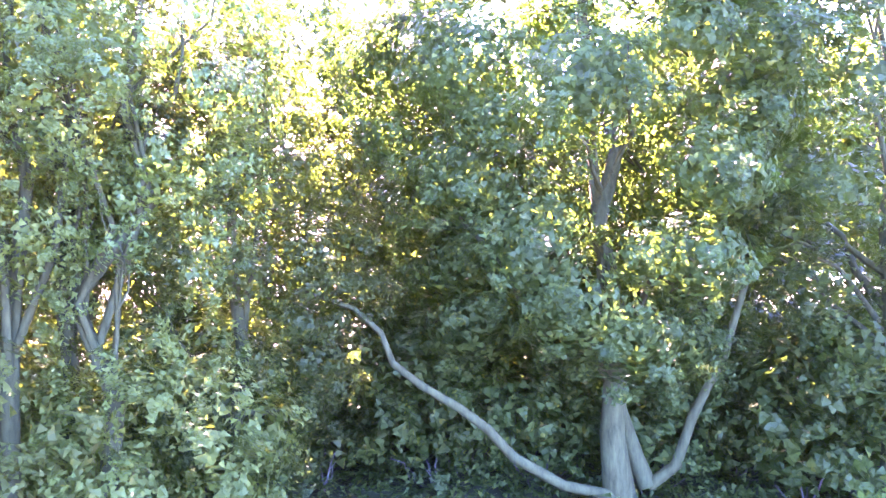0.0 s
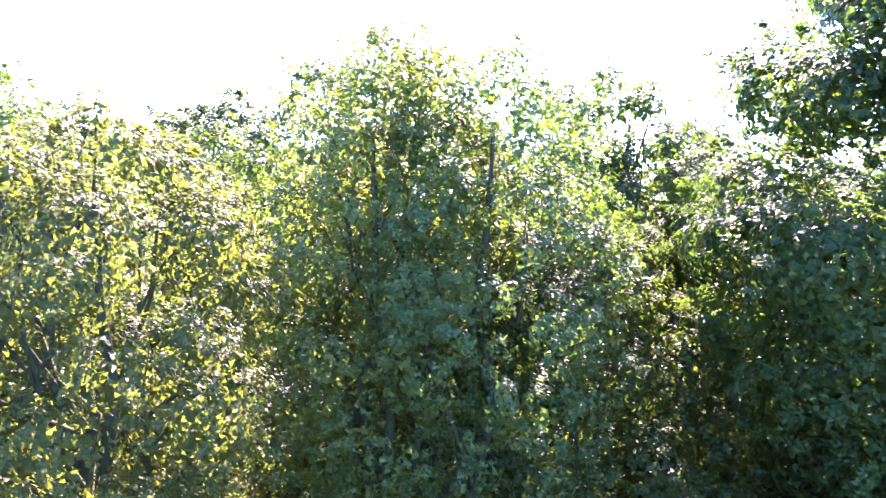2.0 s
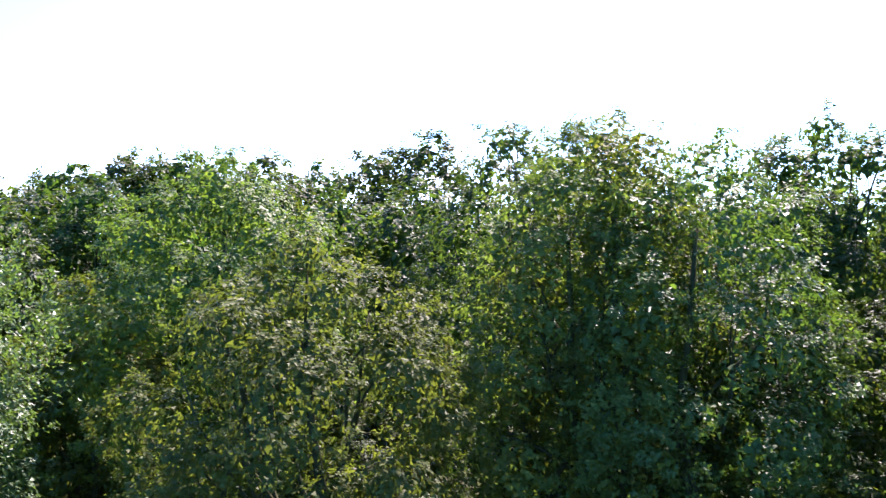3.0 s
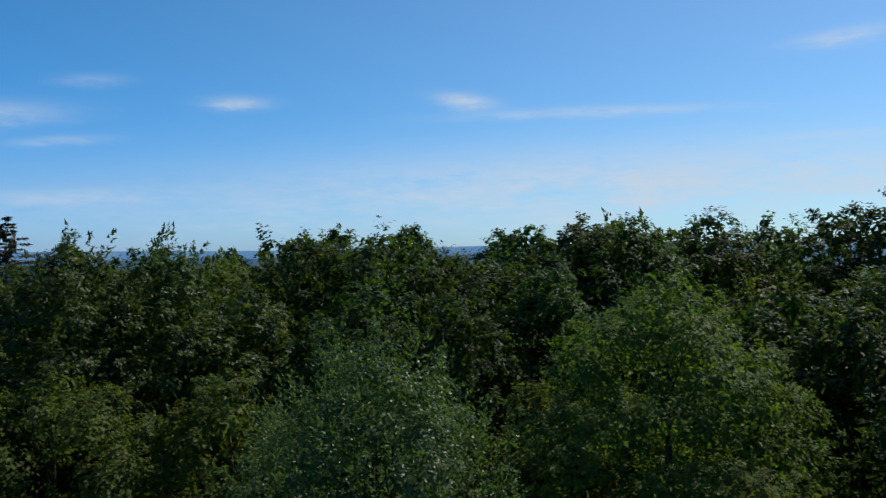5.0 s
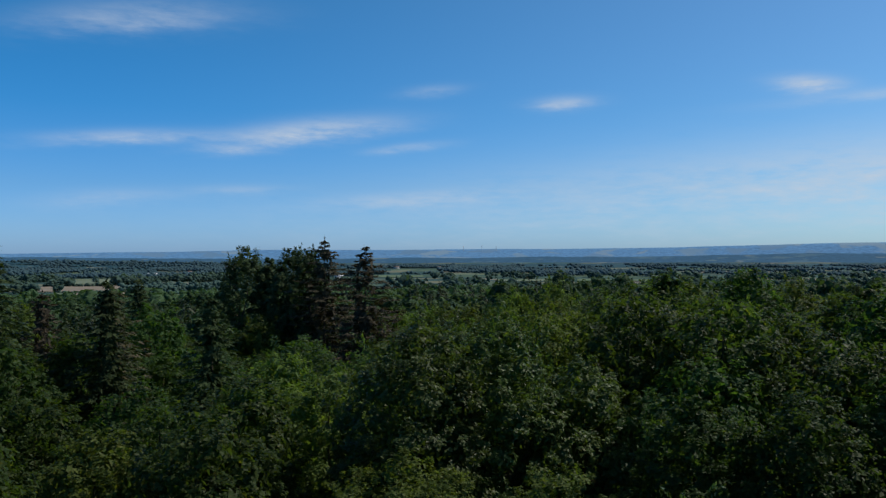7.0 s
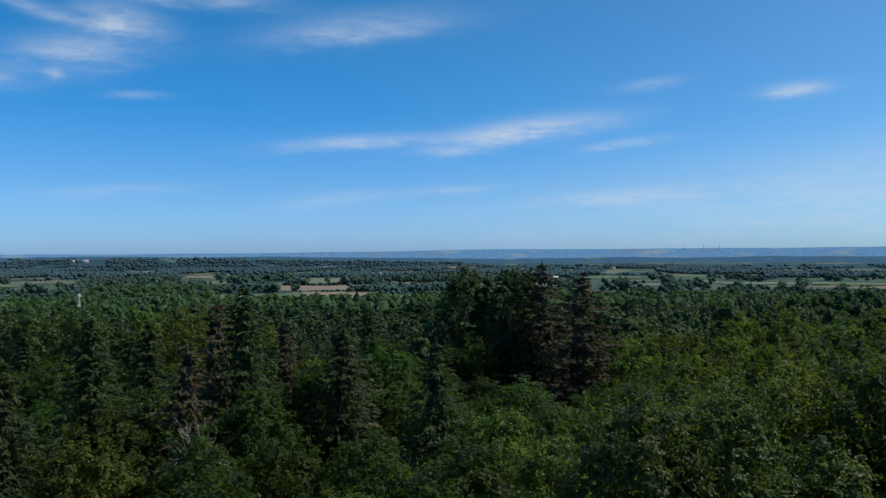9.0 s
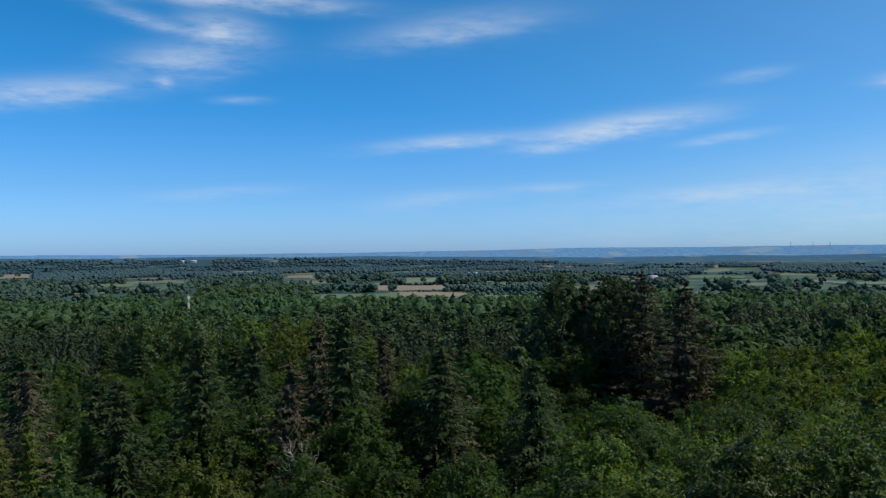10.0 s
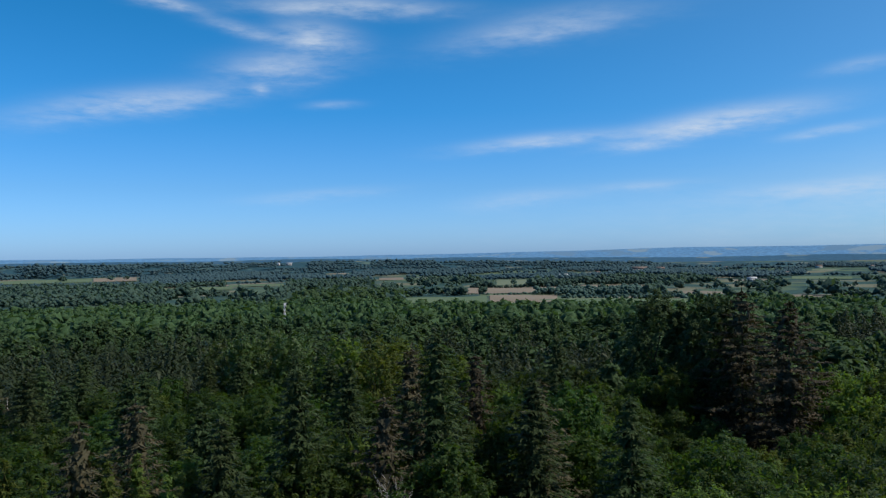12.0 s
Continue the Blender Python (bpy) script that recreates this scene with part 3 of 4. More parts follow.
tree("lime", 82, 44, 17.5, 5.0, 2.0, 17900, 0.22)
tree("oak", 106, 42, 16.5, 4.6, 2.0, 16900, 0.21)

# the great oak's bare grey limbs, low down: across, away, up from its foot
foot = great_oak.matrix_world.translation
for thick, line in ((0.34, [(0.8, 0, 1.0), (0.4, 0, 2.0), (-0.4, -0.2, 4.2), (-0.7, -0.2, 6.0), (-0.8, 0, 9.0), (-1.2, 0.4, 13)]),
                    (0.22, [(0.9, 0, 1.0), (1.7, -0.4, 1.8), (2.2, -0.6, 3.5), (3.2, -0.8, 5.6), (3.9, -1.0, 8.2), (4.4, -1, 11)]),
                    (0.20, [(0.3, -0.4, 0.6), (-2.2, -0.8, 1.2), (-3.9, -1.0, 2.2), (-4.8, -1.2, 3.2), (-5.7, -1.4, 3.9), (-7.0, -1.6, 4.7), (-7.9, -1.6, 5.4),
                            (-8.3, -1.6, 6.4), (-9.2, -1.5, 7.2), (-11.2, -1.2, 7.8)]),
                    (0.15, [(-0.5, -0.2, 4.4), (-1.5, -0.8, 6.4), (-3.6, -1.2, 7.3), (-4.4, -1.4, 8.8), (-5.4, -1.5, 9.8), (-6.4, -1.2, 11)])):
    n = len(line)
    part("limb", *tube(np.array(line), thick * np.linspace(1, 0.25, n) ** 0.8, 8), BARK, great_oak, "bare crooked grey limb")


# ---- bushes under the trees ----
rng = np.random.default_rng(31)
BUSHES = []
for k in range(6):
    ob = new("bush")
    (v, f), centre, size = crown_of(rng, 3.0, 0.2, 6.0, 1250 if k < 4 else 3600, 0.22 if k < 4 else 0.13, 0.42, 5)
    part("foliage", v, f, OAK if k < 4 else LIME, ob)
    for c in centre[:6]:
        part("stem", *tube(bent(rng, (rng.normal() * 0.2, rng.normal() * 0.2, -0.3), c, 5, 0.05), 0.06 * np.linspace(1, 0.3, 5), 5), DARK_BARK, ob)
    BUSHES.append(ob)
placed = 0
for k in range(1500):
    head, dist = rng.uniform(-34, 32), math.sqrt(rng.uniform(31 ** 2, 54 ** 2))
    p = bearing(head, dist)
    if placed >= 115 or any((p.x - x) ** 2 + (p.y - y) ** 2 < 2.2 ** 2 for x, y, _r in taken[-placed:] if placed):
        continue
    ob = BUSHES[placed] if placed < 4 else copy_thing(BUSHES[placed % 4], Matrix())
    tagged(stand(ob, p.x, p.y, rng.uniform(0.75, 1.25), rng.uniform(0, 6.28)), "leafy green bush filling the undergrowth below the trees", "bush", "bushes of the undergrowth")
    taken.append((p.x, p.y, 0.1))
    placed += 1
placed = 0
for k in range(600):
    head, dist = rng.uniform(14, 54), math.sqrt(rng.uniform(23 ** 2, 38 ** 2))
    p = bearing(head, dist)
    if placed >= 34 or any((p.x - x) ** 2 + (p.y - y) ** 2 < 2.4 ** 2 for x, y, _r in taken[-placed:] if placed):
        continue
    ob = BUSHES[4 + placed] if placed < 2 else copy_thing(BUSHES[4 + placed % 2], Matrix())
    tagged(stand(ob, p.x, p.y, rng.uniform(0.8, 1.35), rng.uniform(0, 6.28)), "pale green leafy bush at the edge of the wood", "bush", "bushes of the undergrowth")
    taken.append((p.x, p.y, 0.1))
    placed += 1

# ---- low growth on the forest floor ----
rng = np.random.default_rng(55)
count = 26000
head, dist = np.radians(rng.uniform(-36, 40, count)), np.sqrt(rng.uniform(21 ** 2, 44 ** 2, count))
spot = np.stack([-np.sin(head) * dist, np.cos(head) * dist, np.zeros(count)], 1)
swell = np.array([noise.noise(Vector((x / 1.6, y / 1.6, 2.0))) + 0.5 for x, y, _z in spot])
spot[:, 2] = [land(x, y) for x, y, _z in spot] + np.clip(swell, 0.08, 1) * rng.uniform(0.05, 1.2, count)
tagged(new("undergrowth", mesh_of("undergrowth", *leaves(rng, spot, rng.normal(size=(count, 3)) * 0.5 + [0, 0, 1.0], 0.32, 0.16), OAK)),
       "low dark green ferns and brambles under the trees", "undergrowth", kind="stuff")

# ---- tall conifers ----
# heading, distance, top, radius, browned
GIANTS = [(103.9, 195, 30.2, 9.6, 0), (102.2, 190, 28.4, 5.4, 0), (100.7, 182, 30.4, 8.4, 0), (99.6, 174, 29.6, 7.0, 0), (98.6, 165, 32.6, 12.0, 1), (95.8, 154, 30.6, 12.5, 1)]
for i, (head, dist, top, radius, brown) in enumerate(GIANTS):
    rng = np.random.default_rng(300 + i)
    p = bearing(head, dist)
    high = top - land(p.x, p.y)
    if brown:
        ob = conifer("tall_conifer", rng, high, radius, 32, 12, 80, BROWN, DARK_BARK, 0.42, 44, low=0.12, droop=0.14, bare=0.18, power=0.36, size=1.0, ragged=0.5, rise=0.10)
    else:
        ob = broadleaf("tall_pine", rng, radius * 0.92, high * 0.12, high, 10500, 0.46, SPRUCE, DARK_BARK, 6, 0.30, 5, 0.45)
    tagged(stand(ob, p.x, p.y), "tall ragged conifer with browned dying branches" if brown else "tall dark pine standing above the wood", "conifer", "tall conifers")
    taken.append((p.x, p.y, radius))

# ---- young larches below the spruces ----
larch = None
for k, (head, dist, top) in enumerate([(145.0, 72, 23.0), (141.2, 73, 23.5), (137.6, 70, 22.5), (147.0, 76, 24.0), (139.4, 77, 23.0), (136.2, 77, 23.0),
                                       (143.2, 67, 21.5)]):
    p = bearing(head, dist)
    rng = np.random.default_rng(700)
    larch_tree = copy_thing(larch, Matrix()) if larch else conifer("larch_tree", rng, 20.0, 4.6, 26, 9, 30, LIME, DARK_BARK, 0.16, 0, droop=0.0, low=0.3, power=0.75, size=0.5, ragged=0.4)
    larch = larch or larch_tree
    tagged(stand(larch_tree, p.x, p.y, (top - land(p.x, p.y)) / 20.0, 2.1 * k), "young larch with feathery light green branches", "conifer", "trees of the wood")
    taken.append((p.x, p.y, 3.6))

# ---- dead birch ----
rng = np.random.default_rng(77)
p = bearing(122.6, 77)
birch = new("dead_birch")
tops = 18.2 - land(p.x, p.y)
part("trunk", *tube(bent(rng, (0, 0, -0.5), (0, 0, tops * 0.93), 7, 0.01), 0.10 * np.linspace(1, 0.2, 7), 6), PALE_BARK, birch)
for k in range(26):
    z = tops * rng.uniform(0.62, 0.93)
    d = unit(rng.normal(size=(1, 3)) * [1, 1, 0])[0] * rng.uniform(0.8, 3.0)
    end = np.array([d[0], d[1], min(z + rng.uniform(1.0, 2.6), tops)])
    pieces = [tube(bent(rng, (0, 0, z), end, 5, 0.06), 0.032 * np.linspace(1, 0.4, 5), 4)]
    for _ in range(6):
        pieces.append(tube(bent(rng, end * 0.6 + np.array([0, 0, z]) * 0.4, end + rng.normal(size=3) * 0.7 + [0, 0, 0.3], 4, 0.08), 0.018 * np.linspace(1, 0.5, 4), 3))
    part("limb", *join(pieces), PALE_BARK, birch)
tagged(stand(birch, p.x, p.y), "bare dead birch with pale grey twigs among the spruces", "dead tree")

for k, (head, dist, tall) in enumerate([(146.4, 196, 17), (145.6, 204, 19), (145.0, 210, 16), (146.9, 188, 18), (113.4, 330, 20), (124.5, 150, 19)]):
    p = bearing(head, dist)
    snag = new("dead_tree")
    rng = np.random.default_rng(90 + k)
    part("trunk", *tube(bent(rng, (0, 0, -0.5), (rng.normal() * 0.4, rng.normal() * 0.4, tall), 6, 0.006), 0.17 * np.linspace(1.2, 0.35, 6), 6), PALE_BARK, snag)
    for j in range(7):
        z = tall * rng.uniform(0.45, 0.97)
        d = unit(rng.normal(size=(1, 3)) * [1, 1, 0.2])[0] * rng.uniform(0.5, 1.6)
        part("limb", *tube(bent(rng, (0, 0, z), d + [0, 0, z], 4, 0.06), 0.05 * np.linspace(1, 0.4, 4), 4), PALE_BARK, snag)
    tagged(stand(snag, p.x, p.y), "pale bare dead trunk with broken branch stubs", "dead tree", "dead trunks")

# ---- the wood farther out, tree by tree ----
rng = np.random.default_rng(5)
MODELS = {"oak": [], "lime": [], "spruce": [], "brown": [], "oak_far": [], "lime_far": []}
for k in range(4):
    MODELS["oak"].append(broadleaf("oak_tree", rng, 5.0, 8.0, 20.0, 5000, 0.27, OAK, BARK, 3, 0.36, 0, 0.3))
    MODELS["oak_far"].append(broadleaf("oak_tree", rng, 5.0, 9.0, 20.0, 3000, 0.37, OAK, BARK, 1, 0.38, 0, 0.3))
    MODELS["spruce"].append(conifer("spruce_tree", rng, 20.0, rng.uniform(5.8, 7.4), 28, 11, 38, SPRUCE, DARK_BARK, 0.2, 0, droop=0.34, low=0.30, power=0.68, size=0.66, rise=0.16))
for k in range(2):
    MODELS["lime"].append(broadleaf("broadleaved_tree", rng, 4.6, 8.0, 20.0, 4800, 0.27, LIME, BARK, 3, 0.38, 6, 0.28))
    MODELS["lime_far"].append(broadleaf("broadleaved_tree", rng, 4.6, 9.0, 20.0, 2800, 0.37, LIME, BARK, 1, 0.40, 4, 0.28))
    MODELS["brown"].append(conifer("browned_spruce", rng, 20.0, 6.4, 26, 9, 36, BROWN, DARK_BARK, 0.2, 10, droop=0.22, bare=0.15, low=0.3, power=0.58, size=0.62, ragged=0.45))
TEXT = {"oak": "oak with a dark green lobed crown in the closed canopy", "lime": "broadleaved tree with a fresh green crown in the canopy",
        "spruce": "dark green spruce with a pointed crown and drooping branches", "brown": "sparse spruce with browned needles among greener trees"}
# the tallest of the spruces: heading, distance, top, sort
TALL = [(134.1, 76, 25.7, "spruce"), (129.0, 88, 28.1, "spruce"), (125.4, 120, 25.0, "spruce"), (121.1, 101, 28.7, "brown"), (119.4, 95, 30.5, "spruce"), (116.5, 131, 24.0, "brown"),
        (112.2, 94, 25.5, "brown"), (106.2, 85, 25.2, "spruce"), (123.1, 85, 25.5, "brown"), (139.4, 85, 26.3, "brown"), (142.8, 80, 25.8, "brown")]
TEXT["oak_far"], TEXT["lime_far"] = TEXT["oak"], TEXT["lime"]


def sort_at(head, dist, pick):
    """Which kind of tree grows there: spruces fill the wood to the west beyond the first crowns."""
    patch = noise.noise(Vector((head / 9, dist / 40, 4.0)))
    conifers = (0.13 + 0.27 * smooth(114, 126, head) * smooth(70, 85, dist)) * smooth(103, 110, head) * smooth(58 + 26 * smooth(122, 128, head), 72 + 20 * smooth(122, 128, head), dist) * (1 - 0.85 * smooth(290, 360, dist))
    conifers *= 0.35 + 0.65 * smooth(-0.35, 0.05, patch)
    if pick < conifers * 0.9:
        return "spruce"
    if pick < conifers:
        return "brown"
    return ("lime" if pick > (0.72 - 0.5 * smooth(76, 84, head) * (1 - smooth(91, 96, head)) + 0.2 * smooth(101, 106, head)) else "oak") + ("_far" if dist > 88 else "")


def canopy(head, dist):
    """How high the treetops reach, above the start's ground."""
    west = smooth(80, 98, head)
    near = (22.5 + (3.6 - 1.4 * smooth(56, 62, head)) * smooth(55, 65, dist) * smooth(40, 50, head)) * (1 - west) + 19.8 * west
    z = near - (near - 20.0 + 4.0 * west) * smooth(75, 125, dist)
    z -= 5.5 * smooth(95, 115, dist) * smooth(92, 96, head) * (1 - smooth(104, 109, head))
    if dist > 165:
        far = 15.8 - 5.0 * smooth(165, 330, dist) - 6.0 * smooth(330, 560, dist) - 8.5 * smooth(520, 800, dist)
        z = far + 6.0 * (1 - west) * (1 - smooth(350, 500, dist))
    return z + 3.4 * smooth(160, 260, dist) * noise.noise(Vector((head / 3.0, dist / 70, 6.0)))


def free(x, y, r):
    return all((x - a) ** 2 + (y - b) ** 2 > (0.72 * (r + c)) ** 2 for a, b, c in taken)


rng = np.random.default_rng(9)
made = {key: 0 for key in MODELS}
used = set()
for k, (head, dist, top, sort) in enumerate(TALL):
    p = bearing(head, dist)
    model = MODELS[sort][k % len(MODELS[sort])]
    ob = copy_thing(model, Matrix()) if (sort, k % len(MODELS[sort])) in used else model
    used.add((sort, k % len(MODELS[sort])))
    tagged(stand(ob, p.x, p.y, (top - land(p.x, p.y)) / 20.0, 1.7 * k), TEXT[sort], "conifer", "trees of the wood")
    taken.append((p.x, p.y, 4.6))
tries = 0
while sum(made.values()) < 560 and tries < 9000:
    tries += 1
    head = rng.uniform(-30, 150)
    dist = math.sqrt(rng.uniform(46 ** 2, (175 if head > 45 else 62) ** 2))
    p = bearing(head, dist)
    sort = sort_at(head, dist, rng.random())
    radius = 4.1 if sort in ("spruce", "brown") else rng.uniform(3.8, 5.2)
    if not free(p.x, p.y, radius):
        continue
    drop = land(p.x, p.y)
    tall = (canopy(head, dist) - drop) * rng.uniform(0.72 if 103 < head < 119 and dist < 85 else 0.86 if head > 80 else 0.93, 1.06) * 1
    if sort in ("spruce", "brown"):
        tall = rng.uniform(20.5, 27.0) - drop - 5.0 * smooth(130, 175, dist)
    k = int(rng.integers(len(MODELS[sort])))
    model = MODELS[sort][k]
    scale = tall / 20.0
    turn = rng.uniform(0, 6.28)
    ob = model
    if (sort, k) in used:
        ob = copy_thing(model, Matrix())
    used.add((sort, k))
    tagged(stand(ob, p.x, p.y, scale, turn), TEXT[sort], "conifer" if sort in ("spruce", "brown") else "tree", "trees of the wood")
    taken.append((p.x, p.y, radius))
    made[sort] += 1
for sort in MODELS:
    for k, model in enumerate(MODELS[sort]):
        if (sort, k) not in used:
            for o in (*model.children_recursive, model):
                bpy.data.objects.remove(o)


# ---- woods beyond ----
GOLD = (1 + 5 ** 0.5) / 2
BALL = unit(np.array([(-1, GOLD, 0), (1, GOLD, 0), (-1, -GOLD, 0), (1, -GOLD, 0), (0, -1, GOLD), (0, 1, GOLD), (0, -1, -GOLD), (0, 1, -GOLD),
                      (GOLD, 0, -1), (GOLD, 0, 1), (-GOLD, 0, -1), (-GOLD, 0, 1)], float))
BALL_FACES = np.array([(0, 11, 5), (0, 5, 1), (0, 1, 7), (0, 7, 10), (0, 10, 11), (1, 5, 9), (5, 11, 4), (11, 10, 2), (10, 7, 6), (7, 1, 8),
                       (3, 9, 4), (3, 4, 2), (3, 2, 6), (3, 6, 8), (3, 8, 9), (4, 9, 5), (2, 4, 11), (6, 2, 10), (8, 6, 7), (9, 8, 1)])


def far_crown(rng, sort, radius, height, number, lobes=5):
    """A far tree: pointed tiers of sprays, or lobes of leaf mass with a coat of leaf clumps over them. Corners and faces."""
    if sort in ("spruce", "brown"):
        s = 1 - np.sqrt(rng.uniform(0.0, 0.64, number))
        a = rng.uniform(0, 6.28, number)
        r = radius * 1.25 * (1 - s) ** 0.8 * rng.uniform(0.45, 1.1, number)
        at = np.stack([r * np.cos(a), r * np.sin(a), s * height - r * 0.25], 1)
        n = np.stack([np.cos(a), np.sin(a), np.full(number, 1.5)], 1) + rng.normal(size=(number, 3)) * 0.3
        size = 2.5 * (60 / number) ** 0.5
        return leaves(rng, at, n, size * 1.2, size * 0.55, np.stack([np.cos(a), np.sin(a), np.full(number, -0.3)], 1))
    turn = np.arange(lobes) * 2.4 + rng.uniform(0, 6)
    u = (np.arange(lobes) + 0.5) / lobes
    small = 0.95 / lobes ** 0.36
    size = radius * small * rng.uniform(0.8, 1.2, lobes)
    reach = np.maximum(radius * np.sqrt(1 - u ** 2) * 1.05 - size * 0.8, 0)
    centre = np.stack([reach * np.cos(turn), reach * np.sin(turn), height * (0.52 + 0.42 * u) - size * 0.5], 1)
    if lobes == 1:
        knob = np.array([(1, 0, 0), (0, 1, 0), (-1, 0, 0), (0, -1, 0), (0, 0, 1.0), (0, 0, -0.6)]) * rng.uniform(0.75, 1.2, (6, 1))
        return knob * [radius, radius, height * 0.5] + [0, 0, height * 0.5], np.array([(0, 1, 4), (1, 2, 4), (2, 3, 4), (3, 0, 4), (1, 0, 5), (2, 1, 5), (3, 2, 5), (0, 3, 5)])
    pieces = []
    for k in range(lobes):
        rough = BALL * rng.uniform(0.78, 1.18, (12, 1))
        pieces.append((rough * size[k] * [1, 1, 0.85] * (0.80 if number > 50 else 0.94) + centre[k], BALL_FACES))
    if number:
        which = rng.choice(lobes, number, p=size ** 2 / (size ** 2).sum())
        d = unit(rng.normal(size=(number, 3)) + [0, 0, 0.5])
        at = centre[which] + d * size[which][:, None] * rng.uniform(0.88, 1.16, (number, 1)) * [1, 1, 0.85]
        far = size.mean() * (2.7 if number > 50 else 1.9) * (lobes / number) ** 0.5
        pieces.append(leaves(rng, at, d * 0.6 + [0, 0, 0.45] + rng.normal(size=(number, 3)) * 0.35, far * 1.2, far))
    return join(pieces)


def woodland(name, label, zone, sorts, step, number, mat, seed, heights=(14, 20), lobes=5, foot=None):
    """A far wood as one mass of crowns over a zone of headings and distances."""
    rng = np.random.default_rng(seed)
    (h0, h1), (d0, d1), keep = zone
    pool = [(far_crown(rng, sorts, radius, tall, number, lobes), radius) for radius, tall in zip(rng.uniform(0.44, 0.62, 14) * step, rng.uniform(*heights, 14))]
    pieces = []
    reach = int(d1 / step) + 1
    for i, j in ((i, j) for i in range(-reach, reach + 1) for j in range(-reach, reach + 1)):
        x, y = (i + 0.5 * (j % 2)) * step, j * step * 0.9
        if not (d0 < math.hypot(x, y) < d1 and x < d1 * 0.7):
            continue
        dx, dy = rng.uniform(-0.5, 0.5, 2) * step
        x, y = x + dx, y + dy
        head, dist = (math.degrees(math.atan2(-x, y)) + 60) % 360 - 60, math.hypot(x, y)
        if not (h0 < head < h1) or not keep(head, dist):
            continue
        p = bearing(head, dist)
        (v, f), _r = pool[int(rng.integers(14))]
        a, s = rng.uniform(0, 6.28), rng.uniform(0.62, 1.38) * (1 + 0.35 * noise.noise(Vector((p.x / (step * 4), p.y / (step * 4), seed))))
        c, q = math.cos(a) * s, math.sin(a) * s
        drop = foot(head, dist) if foot else land(p.x, p.y)
        up_by = s if mat in (HAZY, FAR_HAZY) else (canopy(head, dist) - drop) * (rng.uniform(0.72, 1.18) if sorts == 'spruce' else rng.uniform(0.78, 1.10) * (1 + 0.16 * noise.noise(Vector((p.x / 35, p.y / 35, seed))))) / v[:, 2].max()
        pieces.append((v @ np.array([[c, q, 0], [-q, c, 0], [0, 0, up_by]]) + [p.x, p.y, drop], f))
    verts, faces = join(pieces)
    ob = new(name, mesh_of(name, verts, faces, mat))
    ob.data.polygons.foreach_set("use_smooth", [number < 50] * len(faces))
    return tagged(ob, label, "woodland", kind="stuff")


def conifer_share(head, dist):
    if 82.5 < head < 93 and 300 < dist + 30 * noise.noise(Vector((head / 2, 2, 2))) < 395:
        return 1.0
    if 106.3 < head < 115.5 and dist < 262 + 30 * noise.noise(Vector((head / 2, 4, 2))) and noise.noise(Vector((head / 2, dist / 30, 3))) > -0.22:
        return 1.0
    return 1.0 if head > 112 and dist < 320 + 40 * noise.noise(Vector((head / 6, 1, 1))) and noise.noise(Vector((head / 3, dist / 25, 8))) < 0.02 + 0.8 * smooth(133, 139, head) else 0.0


# fields: headings, distances, material, label
FIELDS = [
    ((101.7, 111.6), (930, 1040), GRASS, "green meadow below a hedge"),
    ((110.4, 115.1), (975, 1140), STUBBLE, "tan stubble field"),
    ((115.3, 121.0), (985, 1110), GRASS, "dull green field beside the stubble"),
    ((109.4, 116.6), (1200, 1380), STUBBLE, "broad tan stubble field with a hedge in front"),
    ((104.3, 109.2), (1275, 1440), STUBBLE, "tan field behind a thicket"),
    ((112.5, 114.6), (1500, 1800), PALE_GRASS, "pale pasture among trees"),
    ((91.7, 95.2), (1700, 1850), GRASS, "green pasture beside a white building"),
    ((141.6, 147.5), (2200, 2540), GRASS, "green field on a hillside"),
    ((138.9, 141.5), (2200, 2540), STUBBLE, "tan field on a hillside"),
    ((132.8, 137.2), (1515, 1660), GRASS, "pale green strip of meadow"),
    ((129.4, 133.0), (1655, 1770), GRASS, "green strip of meadow"),
    ((124.9, 126.3), (2480, 2560), STUBBLE, "far tan field among woods"),
    ((121.1, 122.8), (1870, 2050), STUBBLE, "small tan field beyond the wood"),
    ((87.5, 90.0), (1900, 2000), PALE_GRASS, "pale field among hedges"),
    ((91.8, 94.0), (2300, 2420), PALE_GRASS, "pale far pasture"),
    ((76.0, 81.0), (1450, 1560), GRASS, "strip of green pasture"),
    ((82.0, 86.5), (1440, 1530), PALE_GRASS, "pale green pasture"),
]


def in_field(head, dist):
    return any(a0 - 0.3 < head < a1 + 0.3 and d0 * (0.76 if d0 < 1100 else 0.86) < dist < d1 + 4 for (a0, a1), (d0, d1), _m, _l in FIELDS)


def mixed(head, dist):
    return conifer_share(head, dist) < 0.5 and not in_field(head, dist)


woodland("spruce_woodland", "dark green spruce plantation with pointed tops", ((82, 152), (172, 420), lambda h, d: conifer_share(h, d) > 0.5),
         "spruce", 6.6, 330, FAR_SPRUCE, 21, (19, 25))
woodland("broadleaved_woodland", "rolling green canopy of broadleaved trees", ((45, 152), (172, 400), mixed), "oak", 9.0, 190, FAR_OAK, 22, (19, 25), 9)
woodland("broadleaved_woodland", "shaded green depths of the wood behind the first trees", ((-42, 48), (62, 150), lambda h, d: True), "oak", 8.0, 70, FAR_OAK, 27, (19, 25))
woodland("distant_woodland", "green treetops of the farther wood", ((50, 152), (400, 860), mixed), "oak", 10.5, 14, FAR_OAK, 23, (14, 19), 4)


